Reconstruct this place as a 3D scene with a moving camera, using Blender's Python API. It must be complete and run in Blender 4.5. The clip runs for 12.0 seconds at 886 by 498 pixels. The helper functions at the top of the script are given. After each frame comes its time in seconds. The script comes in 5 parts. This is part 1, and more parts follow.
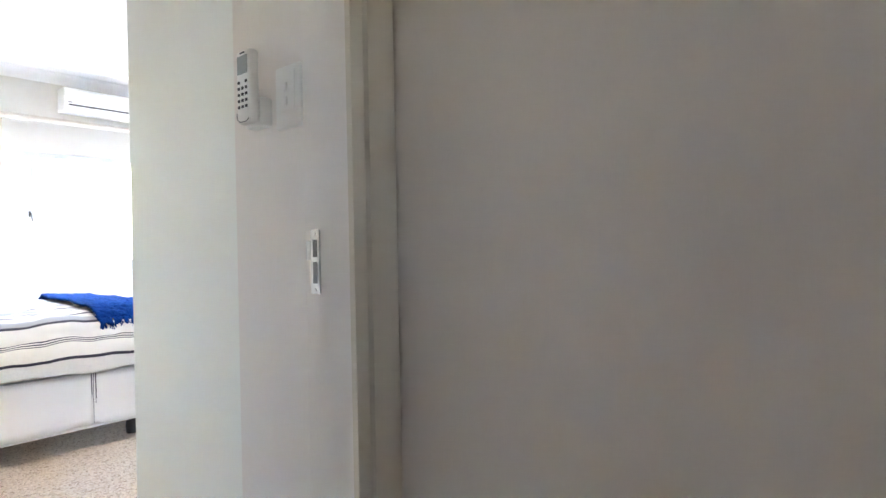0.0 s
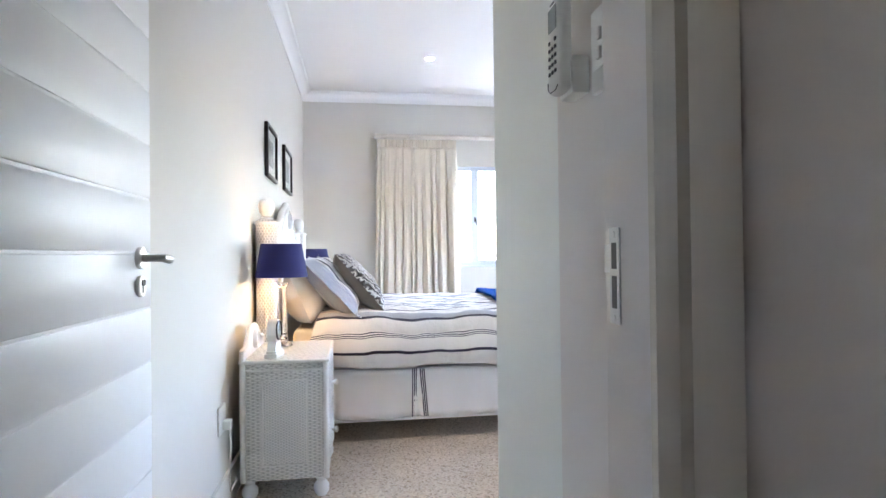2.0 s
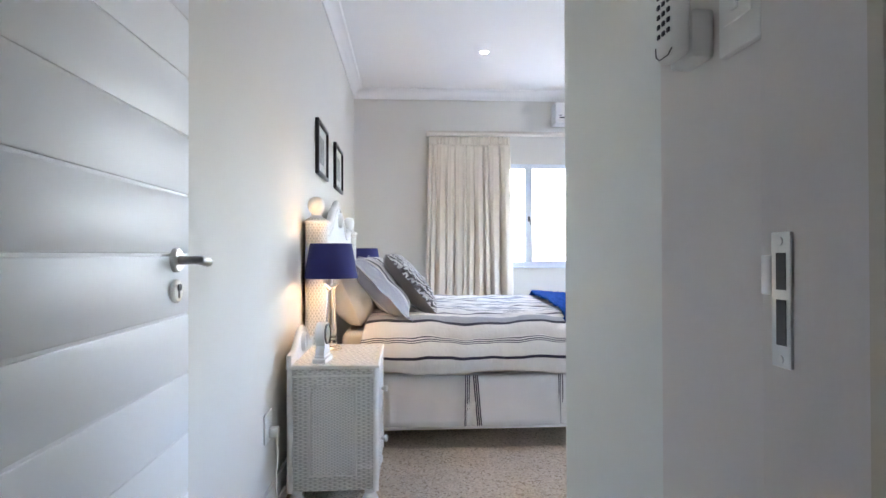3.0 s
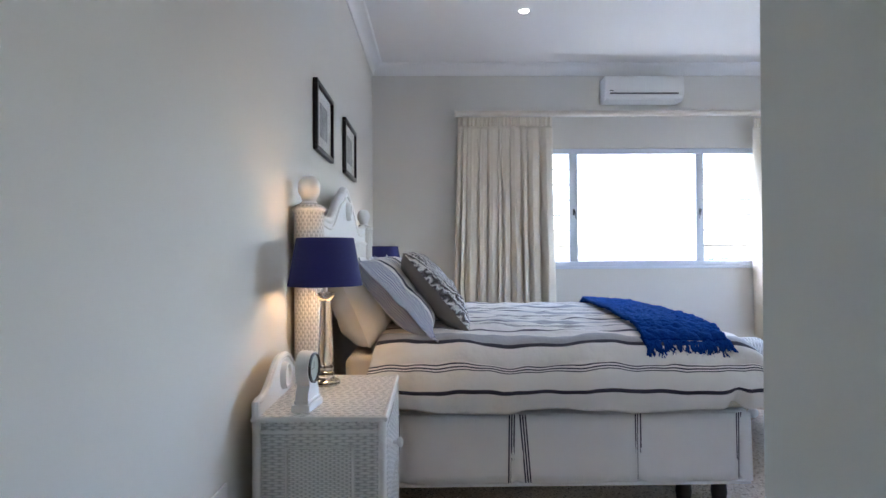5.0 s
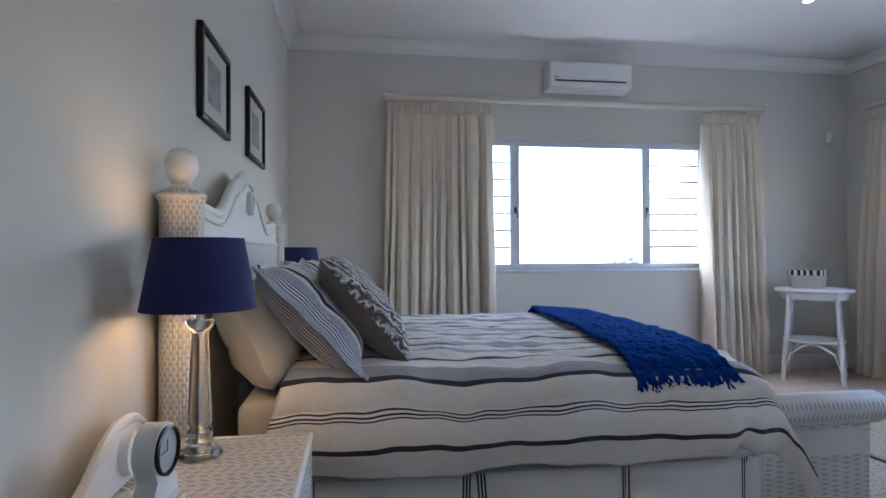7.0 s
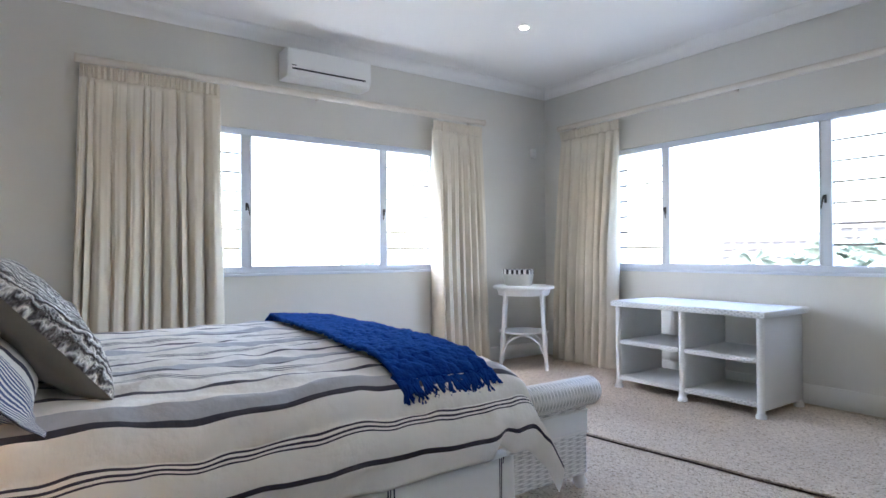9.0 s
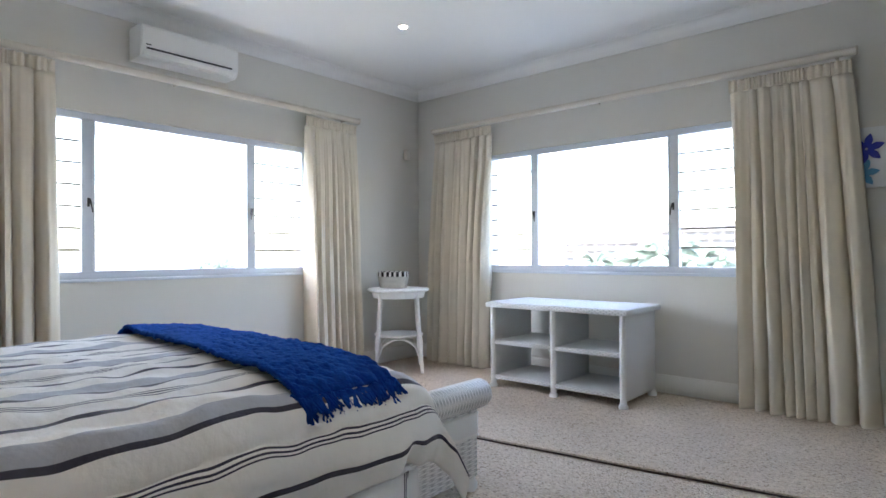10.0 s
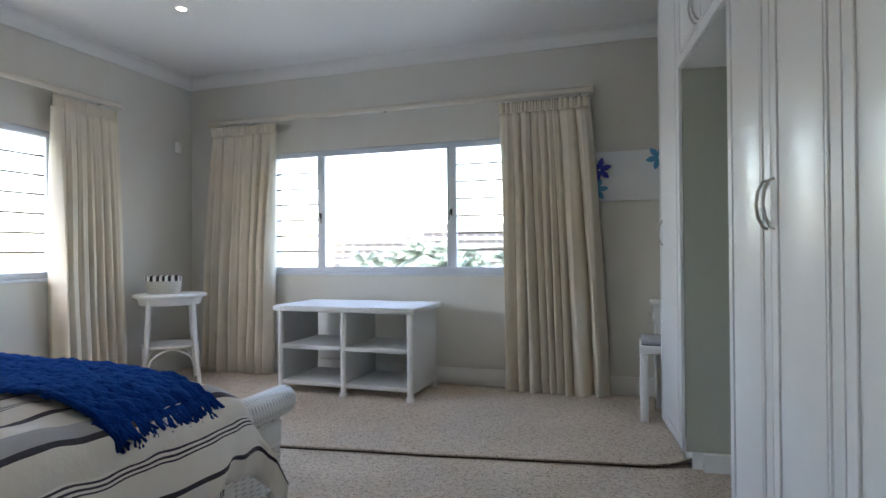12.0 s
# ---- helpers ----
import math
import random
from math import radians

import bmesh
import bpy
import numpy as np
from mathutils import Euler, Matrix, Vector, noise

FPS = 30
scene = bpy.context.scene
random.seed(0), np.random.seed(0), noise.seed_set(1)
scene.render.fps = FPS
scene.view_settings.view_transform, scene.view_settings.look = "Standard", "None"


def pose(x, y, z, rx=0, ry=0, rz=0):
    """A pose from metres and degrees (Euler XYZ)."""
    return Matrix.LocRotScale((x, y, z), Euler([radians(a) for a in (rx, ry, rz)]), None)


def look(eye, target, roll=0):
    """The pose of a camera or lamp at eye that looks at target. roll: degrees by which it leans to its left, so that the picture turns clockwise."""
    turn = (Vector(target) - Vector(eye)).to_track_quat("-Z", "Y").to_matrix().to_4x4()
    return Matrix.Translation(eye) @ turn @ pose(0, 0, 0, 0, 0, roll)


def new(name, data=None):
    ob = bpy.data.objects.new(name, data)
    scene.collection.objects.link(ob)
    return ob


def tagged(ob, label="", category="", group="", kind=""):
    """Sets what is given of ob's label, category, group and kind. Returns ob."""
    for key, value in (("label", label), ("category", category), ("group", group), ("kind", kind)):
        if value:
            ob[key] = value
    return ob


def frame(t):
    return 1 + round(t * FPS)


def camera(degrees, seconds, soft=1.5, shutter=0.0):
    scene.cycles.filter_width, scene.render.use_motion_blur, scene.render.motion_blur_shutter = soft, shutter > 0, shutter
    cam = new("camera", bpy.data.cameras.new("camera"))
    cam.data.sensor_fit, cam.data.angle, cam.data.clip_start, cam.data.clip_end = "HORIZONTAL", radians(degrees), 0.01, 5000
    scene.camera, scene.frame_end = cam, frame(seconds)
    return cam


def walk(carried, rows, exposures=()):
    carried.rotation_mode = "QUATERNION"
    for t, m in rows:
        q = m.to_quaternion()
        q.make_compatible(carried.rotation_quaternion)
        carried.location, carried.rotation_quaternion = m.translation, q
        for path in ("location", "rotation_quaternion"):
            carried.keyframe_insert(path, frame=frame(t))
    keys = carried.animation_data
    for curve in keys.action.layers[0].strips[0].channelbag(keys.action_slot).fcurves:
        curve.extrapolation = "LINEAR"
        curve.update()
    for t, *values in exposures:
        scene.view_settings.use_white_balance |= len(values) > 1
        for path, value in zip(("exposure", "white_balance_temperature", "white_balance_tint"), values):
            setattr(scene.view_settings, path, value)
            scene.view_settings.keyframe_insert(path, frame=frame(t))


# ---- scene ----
cam = camera(74.9, 12.0)
# seconds, x, y, z, heading, pitch, roll
ROWS = [
    (0.0, 0.016, 0.059, 1.013, 40.54, -0.19, 1.14),
    (0.5, -0.091, 0.237, 1.011, 53.67, 0.02, 1.17),
    (1.0, -0.134, 0.338, 1.013, 67.79, 0.24, 1.13),
    (1.5, -0.156, 0.364, 1.018, 76.42, 0.50, 0.79),
    (2.0, -0.169, 0.378, 1.019, 81.51, 0.52, 0.66),
    (2.5, -0.209, 0.379, 1.023, 84.66, 0.54, 0.39),
    (3.0, -0.344, 0.366, 1.030, 86.35, 0.47, 0.17),
    (3.2, -0.423, 0.357, 1.033, 86.56, 0.29, 0.25),
    (4.8, -1.096, 0.390, 1.029, 89.01, 0.52, 0.36),
    (5.0, -1.173, 0.388, 1.024, 89.14, 0.44, 0.32),
    (5.5, -1.386, 0.355, 1.044, 88.96, 0.39, 0.29),
    (6.0, -1.561, 0.346, 1.030, 88.30, 0.42, 0.20),
    (6.5, -1.733, 0.348, 1.035, 85.67, 0.36, 0.19),
    (7.0, -1.813, 0.372, 1.045, 81.63, 0.35, 0.24),
    (7.2, -1.832, 0.376, 1.047, 79.85, 0.36, 0.16),
    (8.8, -2.085, 0.379, 1.039, 57.70, 0.50, 0.31),
    (9.0, -2.129, 0.388, 1.033, 54.94, 0.51, 0.31),
    (9.5, -2.223, 0.388, 1.038, 47.92, 0.48, 0.33),
    (10.0, -2.307, 0.348, 1.042, 41.10, 0.56, 0.34),
    (10.5, -2.377, 0.285, 1.056, 33.69, 0.44, 0.28),
    (11.0, -2.398, 0.242, 1.056, 26.85, 0.43, 0.37),
    (11.5, -2.427, 0.218, 1.064, 21.84, 0.37, 0.45),
    (12.0, -2.427, 0.213, 1.062, 18.43, 0.37, 0.47),
]
EXPOSURES = [(0.0, 6.65, 6950, 16), (1.5, 6.22, 6600, 17), (3.0, 5.72, 6500, 18), (5.0, 4.85, 6350, 18), (7.0, 4.2, 6250, 18), (9.0, 4.9, 6750, 16), (12.0, 4.25, 7150, 13)]
walk(cam, [(t, pose(x, y, z, 90 + pitch, roll, yaw)) for t, x, y, z, yaw, pitch, roll in ROWS], EXPOSURES)

# ---- light ----
world = bpy.data.worlds.new("world")
scene.world = world
world.use_nodes = True
wn, wl = world.node_tree.nodes, world.node_tree.links
sky = wn.new("ShaderNodeTexSky")
sky.sky_type, sky.sun_disc = "NISHITA", False
sky.sun_elevation, sky.sun_rotation = radians(56), radians(180)
sky.air_density, sky.dust_density, sky.ozone_density = 1.0, 2.5, 1.0
wn["Background"].inputs["Strength"].default_value = 0.15
wl.new(sky.outputs["Color"], wn["Background"].inputs["Color"])

sun = new("sun", bpy.data.lights.new("sun", "SUN"))
sun.data.energy, sun.data.angle, sun.data.color = 0.8, radians(20), (1.0, 0.97, 0.92)
sun.matrix_world = look((0, 0, 30), (0, 20, 0))

# ---- room plan ----
WX, NY, SY = -6.72, 5.0, -0.20        # window walls (west, north) and headboard wall (south)
CZ = 2.83                             # ceiling
FZ = -0.085                           # floor
DX0, DX1 = -0.84, -0.70               # the door wall, room face and hall face
PY, PW = 0.715, 0.738                 # entrance passage: jamb line and the wall that bears the handset

# ---- materials ----
def mat(name, color, rough=0.6, metal=0.0, var=0.06, scale=6.0, bump=0.0, bscale=60.0, sheen=0.0, trans=0.0, coat=0.0):
    m = bpy.data.materials.new(name)
    m.use_nodes = True
    n, l = m.node_tree.nodes, m.node_tree.links
    b = n["Principled BSDF"]
    b.inputs["Roughness"].default_value = rough
    b.inputs["Metallic"].default_value = metal
    b.inputs["Sheen Weight"].default_value = sheen
    b.inputs["Transmission Weight"].default_value = trans
    b.inputs["Coat Weight"].default_value = coat
    tc = n.new("ShaderNodeTexCoord")
    no = n.new("ShaderNodeTexNoise")
    no.inputs["Scale"].default_value = scale
    no.inputs["Detail"].default_value = 6
    l.new(tc.outputs["Object"], no.inputs["Vector"])
    mix = n.new("ShaderNodeMix")
    mix.data_type = "RGBA"
    mix.inputs[6].default_value = (*[c * (1 - var) for c in color], 1)
    mix.inputs[7].default_value = (*[min(1, c * (1 + var)) for c in color], 1)
    l.new(no.outputs["Fac"], mix.inputs[0])
    l.new(mix.outputs[2], b.inputs["Base Color"])
    if bump:
        nb = n.new("ShaderNodeTexNoise")
        nb.inputs["Scale"].default_value = bscale
        nb.inputs["Detail"].default_value = 3
        l.new(tc.outputs["Object"], nb.inputs["Vector"])
        bp = n.new("ShaderNodeBump")
        bp.inputs["Strength"].default_value = bump
        bp.inputs["Distance"].default_value = 0.004
        l.new(nb.outputs["Fac"], bp.inputs["Height"])
        l.new(bp.outputs["Normal"], b.inputs["Normal"])
    return m


def ramp_of(n, stops, mode="LINEAR"):
    r = n.new("ShaderNodeValToRGB")
    r.color_ramp.interpolation = mode
    e = r.color_ramp.elements
    while len(e) < len(stops):
        e.new(0.5)
    for k, (p, c) in enumerate(stops):
        e[k].position, e[k].color = p, (*c, 1)
    return r


def math_node(n, l, op, a, b=None, c=None):
    m = n.new("ShaderNodeMath")
    m.operation = op
    for k, v in enumerate((a, b, c)):
        if v is None:
            continue
        if isinstance(v, (int, float)):
            m.inputs[k].default_value = v
        else:
            l.new(v, m.inputs[k])
    return m.outputs[0]


def wicker(name, color, fx=150.0, fz=390.0, depth=0.9, herring=False, gap=0.42):
    """Woven cane: staggered over-and-under strands in object space, with dark gaps."""
    m = bpy.data.materials.new(name)
    m.use_nodes = True
    n, l = m.node_tree.nodes, m.node_tree.links
    b = n["Principled BSDF"]
    b.inputs["Roughness"].default_value = 0.5
    tc = n.new("ShaderNodeTexCoord")
    sp = n.new("ShaderNodeSeparateXYZ")
    l.new(tc.outputs["UV"], sp.inputs[0])
    u, v = sp.outputs[0], sp.outputs[1]
    if herring:
        # diagonal strands that change side every few centimetres
        z = math_node(n, l, "PINGPONG", u, 0.055)
        v = math_node(n, l, "ADD", v, z)
    wob = n.new("ShaderNodeTexNoise")
    wob.inputs["Scale"].default_value = 25
    l.new(tc.outputs["UV"], wob.inputs["Vector"])
    v = math_node(n, l, "MULTIPLY_ADD", wob.outputs["Fac"], 0.006, v)
    row = math_node(n, l, "FLOOR", math_node(n, l, "MULTIPLY", v, fz / math.pi))
    a = math_node(n, l, "MULTIPLY_ADD", row, math.pi, math_node(n, l, "MULTIPLY", u, fx))
    over = math_node(n, l, "MULTIPLY_ADD", math_node(n, l, "SINE", a), 0.5, 0.5)
    strand = math_node(n, l, "ABSOLUTE", math_node(n, l, "SINE", math_node(n, l, "MULTIPLY", v, fz)))
    h = math_node(n, l, "MULTIPLY", math_node(n, l, "POWER", strand, 0.5), math_node(n, l, "MULTIPLY_ADD", over, 0.85, 0.15))
    dark = [c * gap for c in color]
    r = ramp_of(n, [(0.0, dark), (0.20, [c * 0.8 for c in color]), (0.45, color)])
    l.new(h, r.inputs[0])
    l.new(r.outputs[0], b.inputs["Base Color"])
    bp = n.new("ShaderNodeBump")
    bp.inputs["Strength"].default_value = depth
    bp.inputs["Distance"].default_value = 0.004
    l.new(h, bp.inputs["Height"])
    l.new(bp.outputs["Normal"], b.inputs["Normal"])
    return m


def striped(name, base, dark, mid, length=1.0):
    """Cotton with woven stripes along v; u in metres from the hem."""
    m = bpy.data.materials.new(name)
    m.use_nodes = True
    n, l = m.node_tree.nodes, m.node_tree.links
    b = n["Principled BSDF"]
    b.inputs["Roughness"].default_value = 0.85
    b.inputs["Sheen Weight"].default_value = 0.2
    tc = n.new("ShaderNodeTexCoord")
    sp = n.new("ShaderNodeSeparateXYZ")
    l.new(tc.outputs["UV"], sp.inputs[0])
    u, v = sp.outputs[0], sp.outputs[1]
    no = n.new("ShaderNodeTexNoise")
    no.inputs["Scale"].default_value = 5
    l.new(tc.outputs["UV"], no.inputs["Vector"])
    u = math_node(n, l, "MULTIPLY_ADD", no.outputs["Fac"], 0.012, u)
    f = math_node(n, l, "MODULO", math_node(n, l, "ADD", u, 0.0), length)
    f = math_node(n, l, "DIVIDE", f, length)
    stops = [(0.0, base), (0.235, dark), (0.285, base), (0.49, dark), (0.502, base), (0.518, dark), (0.532, base), (0.548, dark), (0.56, base),
             (0.765, dark), (0.81, mid), (0.985, base)]
    r = ramp_of(n, stops, "CONSTANT")
    l.new(f, r.inputs[0])
    fine = n.new("ShaderNodeTexNoise")
    fine.inputs["Scale"].default_value = 14
    fine.inputs["Detail"].default_value = 5
    l.new(tc.outputs["UV"], fine.inputs["Vector"])
    l.new(r.outputs[0], b.inputs["Base Color"])
    bp = n.new("ShaderNodeBump")
    bp.inputs["Strength"].default_value = 0.5
    bp.inputs["Distance"].default_value = 0.02
    l.new(fine.outputs["Fac"], bp.inputs["Height"])
    l.new(bp.outputs["Normal"], b.inputs["Normal"])
    return m


def pillow_stripes(name, base, dark, pin):
    """A pillow case: pinstriped flanges at both ends, a navy band beside each, thin stripes between."""
    m = bpy.data.materials.new(name)
    m.use_nodes = True
    n, l = m.node_tree.nodes, m.node_tree.links
    b = n["Principled BSDF"]
    b.inputs["Roughness"].default_value = 0.85
    tc = n.new("ShaderNodeTexCoord")
    sp = n.new("ShaderNodeSeparateXYZ")
    l.new(tc.outputs["UV"], sp.inputs[0])
    e = math_node(n, l, "PINGPONG", sp.outputs[0], 0.5)
    r = ramp_of(n, [(0.0, base), (0.155 * 2, dark), (0.185 * 2, base), (0.33 * 2, dark), (0.337 * 2, base), (0.35 * 2, dark), (0.357 * 2, base), (0.43 * 2, (0.36, 0.38, 0.44)), (0.475 * 2, base)], "CONSTANT")
    l.new(math_node(n, l, "MULTIPLY", e, 2.0), r.inputs[0])
    line = math_node(n, l, "GREATER_THAN", math_node(n, l, "SINE", math_node(n, l, "MULTIPLY", e, 2 * math.pi / 0.0085)), -0.1)
    zone = math_node(n, l, "MULTIPLY", line, math_node(n, l, "LESS_THAN", e, 0.13))
    mx = n.new("ShaderNodeMix")
    mx.data_type = "RGBA"
    l.new(zone, mx.inputs[0])
    l.new(r.outputs[0], mx.inputs[6])
    mx.inputs[7].default_value = (*pin, 1)
    l.new(mx.outputs[2], b.inputs["Base Color"])
    fine = n.new("ShaderNodeTexNoise")
    fine.inputs["Scale"].default_value = 12
    l.new(tc.outputs["Object"], fine.inputs["Vector"])
    bp = n.new("ShaderNodeBump")
    bp.inputs["Strength"].default_value = 0.5
    bp.inputs["Distance"].default_value = 0.02
    l.new(fine.outputs["Fac"], bp.inputs["Height"])
    l.new(bp.outputs["Normal"], b.inputs["Normal"])
    return m


def carpet_mat():
    m = bpy.data.materials.new("carpet")
    m.use_nodes = True
    n, l = m.node_tree.nodes, m.node_tree.links
    b = n["Principled BSDF"]
    b.inputs["Roughness"].default_value = 0.95
    b.inputs["Sheen Weight"].default_value = 0.15
    tc = n.new("ShaderNodeTexCoord")
    v = n.new("ShaderNodeTexVoronoi")
    v.inputs["Scale"].default_value = 110
    l.new(tc.outputs["Object"], v.inputs["Vector"])
    sx = n.new("ShaderNodeSeparateColor")
    l.new(v.outputs["Color"], sx.inputs[0])
    r = ramp_of(n, [(0.0, (0.30, 0.215, 0.15)), (0.14, (0.54, 0.425, 0.315)), (0.55, (0.65, 0.53, 0.41)), (0.9, (0.73, 0.62, 0.50))])
    l.new(sx.outputs[0], r.inputs[0])
    big = n.new("ShaderNodeTexNoise")
    big.inputs["Scale"].default_value = 2.2
    big.inputs["Detail"].default_value = 5
    l.new(tc.outputs["Object"], big.inputs["Vector"])
    rr = ramp_of(n, [(0.3, (0.86, 0.86, 0.86)), (0.7, (1.0, 1.0, 1.0))])
    l.new(big.outputs["Fac"], rr.inputs[0])
    mx = n.new("ShaderNodeMix")
    mx.data_type, mx.blend_type = "RGBA", "MULTIPLY"
    mx.inputs[0].default_value = 1.0
    l.new(r.outputs[0], mx.inputs[6])
    l.new(rr.outputs[0], mx.inputs[7])
    l.new(mx.outputs[2], b.inputs["Base Color"])
    bp = n.new("ShaderNodeBump")
    bp.inputs["Strength"].default_value = 0.9
    bp.inputs["Distance"].default_value = 0.008
    l.new(v.outputs["Distance"], bp.inputs["Height"])
    l.new(bp.outputs["Normal"], b.inputs["Normal"])
    return m


def glass_mat(name, tint=(1, 1, 1), gloss=0.06):
    m = bpy.data.materials.new(name)
    m.use_nodes = True
    n, l = m.node_tree.nodes, m.node_tree.links
    n.remove(n["Principled BSDF"])
    tr, gl, mx = n.new("ShaderNodeBsdfTransparent"), n.new("ShaderNodeBsdfGlossy"), n.new("ShaderNodeMixShader")
    tr.inputs[0].default_value = (*tint, 1)
    gl.inputs["Roughness"].default_value = 0.02
    mx.inputs[0].default_value = gloss
    l.new(tr.outputs[0], mx.inputs[1])
    l.new(gl.outputs[0], mx.inputs[2])
    l.new(mx.outputs[0], n["Material Output"].inputs[0])
    return m


M_WALL = mat("wall_paint", (0.69, 0.67, 0.62), 0.75, var=0.025, scale=2.0, bump=0.12, bscale=130)
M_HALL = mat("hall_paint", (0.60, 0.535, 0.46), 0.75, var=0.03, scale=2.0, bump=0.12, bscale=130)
# off-white with the light's pinkish cast mixed into the colour
M_PASS_TINT = mat("passage_paint_light_tint", (0.75, 0.70, 0.65), 0.75, var=0.03, scale=2.0, bump=0.12, bscale=130)
M_CEIL = mat("ceiling_paint", (0.82, 0.82, 0.81), 0.8, var=0.015, scale=2.0, bump=0.05)
M_TRIM = mat("trim_paint", (0.78, 0.77, 0.73), 0.45, var=0.02, scale=5.0, bump=0.05)
M_DOOR = mat("door_enamel", (0.80, 0.81, 0.82), 0.42, var=0.02, scale=4.0)
M_CREAM = mat("cream_frame_paint", (0.60, 0.54, 0.43), 0.4, var=0.03, scale=5.0, bump=0.06)
M_CUPB = mat("cupboard_lacquer", (0.80, 0.81, 0.82), 0.32, var=0.015, scale=3.0)
M_CARPET = carpet_mat()
M_WHITE = mat("white_paint", (0.80, 0.80, 0.79), 0.4, var=0.03, scale=14.0, bump=0.1, bscale=40)
M_PLASTIC = mat("white_plastic", (0.80, 0.79, 0.75), 0.35, var=0.01)
M_DARK = mat("dark_plastic", (0.03, 0.03, 0.035), 0.4, var=0.1)
M_SCREEN = mat("grey_display", (0.30, 0.33, 0.32), 0.15, var=0.05)
M_STEEL = mat("satin_steel", (0.55, 0.55, 0.54), 0.3, metal=1.0, var=0.05, scale=20)
M_BLACKM = mat("black_iron", (0.04, 0.04, 0.045), 0.45, metal=0.6, var=0.2)
M_WIN = mat("window_enamel", (0.67, 0.72, 0.80), 0.35, var=0.03, scale=6)
M_LOUVRE_E = mat("louvre_edge_metal", (0.20, 0.20, 0.20), 0.5, var=0.1, scale=20)
M_CURTAIN = mat("curtain_linen", (0.72, 0.65, 0.535), 0.9, var=0.06, scale=9.0, bump=0.35, bscale=220, sheen=0.2)
M_POLE = mat("pole_wood", (0.68, 0.62, 0.54), 0.5, var=0.05, scale=10, bump=0.1)
M_WICKER = wicker("white_wicker", (0.78, 0.77, 0.74))
M_WICKER_H = wicker("white_wicker_herringbone", (0.80, 0.78, 0.74), 120, 215, 1.0, True, 0.22)
M_WICKER_F = wicker("white_wicker_fine", (0.78, 0.77, 0.74), 260, 520, 0.7)
M_WICKER_S = wicker("white_wicker_plain", (0.80, 0.80, 0.79), 300, 620, 0.6, False, 0.72)
M_WICKER_R = wicker("white_wicker_ribbed", (0.80, 0.79, 0.77), 60, 300, 1.0, False, 0.35)
M_WICKER_B = wicker("white_wicker_coarse", (0.80, 0.79, 0.76), 140, 260, 1.0)
M_CANE = mat("white_cane", (0.80, 0.79, 0.76), 0.45, var=0.08, scale=30, bump=0.4, bscale=90)
M_DUVET = striped("striped_cotton", (0.82, 0.79, 0.755), (0.035, 0.035, 0.06), (0.40, 0.41, 0.45), length=0.40)
M_STRIPE_P = pillow_stripes("striped_pillow_cotton", (0.80, 0.79, 0.78), (0.04, 0.045, 0.08), (0.10, 0.13, 0.26))
M_SHEET = mat("cream_cotton", (0.70, 0.63, 0.53), 0.85, var=0.04, scale=8, bump=0.3, bscale=30, sheen=0.2)
M_SKIRT = mat("white_skirt_cotton", (0.81, 0.80, 0.79), 0.85, var=0.03, scale=8, bump=0.25, bscale=40)
M_NAVYS = mat("navy_stripe_cloth", (0.045, 0.045, 0.07), 0.85, var=0.15, scale=60)
M_THROW = mat("blue_wool", (0.001, 0.024, 0.16), 0.95, var=0.5, scale=70, bump=1.0, bscale=110, sheen=0.38)
for key, value in (("Specular IOR Level", 0.05), ("Sheen Roughness", 0.6), ("Sheen Tint", (0.02, 0.22, 0.9, 1))):
    M_THROW.node_tree.nodes["Principled BSDF"].inputs[key].default_value = value
M_SHADE = mat("navy_shade_cloth", (0.022, 0.024, 0.13), 0.85, var=0.12, scale=150, bump=0.2, bscale=300)
M_SHADE_IN = mat("shade_lining", (0.75, 0.70, 0.6), 0.7)
M_CUSHB = mat("taupe_satin", (0.20, 0.175, 0.15), 0.45, var=0.1, scale=12, bump=0.2, bscale=30, sheen=0.4)
M_BLACK = mat("black_lacquer", (0.012, 0.012, 0.014), 0.3, var=0.1)
M_MOUNT = mat("mount_card", (0.72, 0.72, 0.70), 0.8, var=0.02)
M_CANVAS = mat("white_canvas", (0.74, 0.76, 0.78), 0.8, var=0.02, bump=0.1, bscale=200)
M_BLUE1 = mat("petal_cobalt", (0.03, 0.05, 0.42), 0.7, var=0.2, scale=30)
M_BLUE2 = mat("petal_sky", (0.10, 0.34, 0.58), 0.7, var=0.2, scale=30)
M_AC = mat("aircon_plastic", (0.80, 0.80, 0.78), 0.35, var=0.01)
M_GLASS = glass_mat("window_glass")
M_LOUVRE = glass_mat("louvre_glass", (0.96, 0.98, 0.98), 0.08)
M_CRYSTAL = bpy.data.materials.new("crystal")
M_CRYSTAL.use_nodes = True
for key, value in (("Transmission Weight", 1.0), ("Roughness", 0.02), ("IOR", 1.45)):
    M_CRYSTAL.node_tree.nodes["Principled BSDF"].inputs[key].default_value = value
# greenish board colour, darkened to hold the shade of the recess
M_RECESS_SHADE = mat("shaded_recess_board", (0.50, 0.52, 0.46), 0.5, var=0.02)


def emitter(name, color, strength):
    m = bpy.data.materials.new(name)
    m.use_nodes = True
    n = m.node_tree.nodes
    b = n["Principled BSDF"]
    b.inputs["Base Color"].default_value = (*color, 1)
    b.inputs["Emission Color"].default_value = (*color, 1)
    b.inputs["Emission Strength"].default_value = strength
    return m


M_BULB = emitter("warm_bulb", (1.0, 0.66, 0.33), 2.0)
M_SPOT = emitter("downlight_bulb", (1.0, 0.95, 0.85), 6.0)

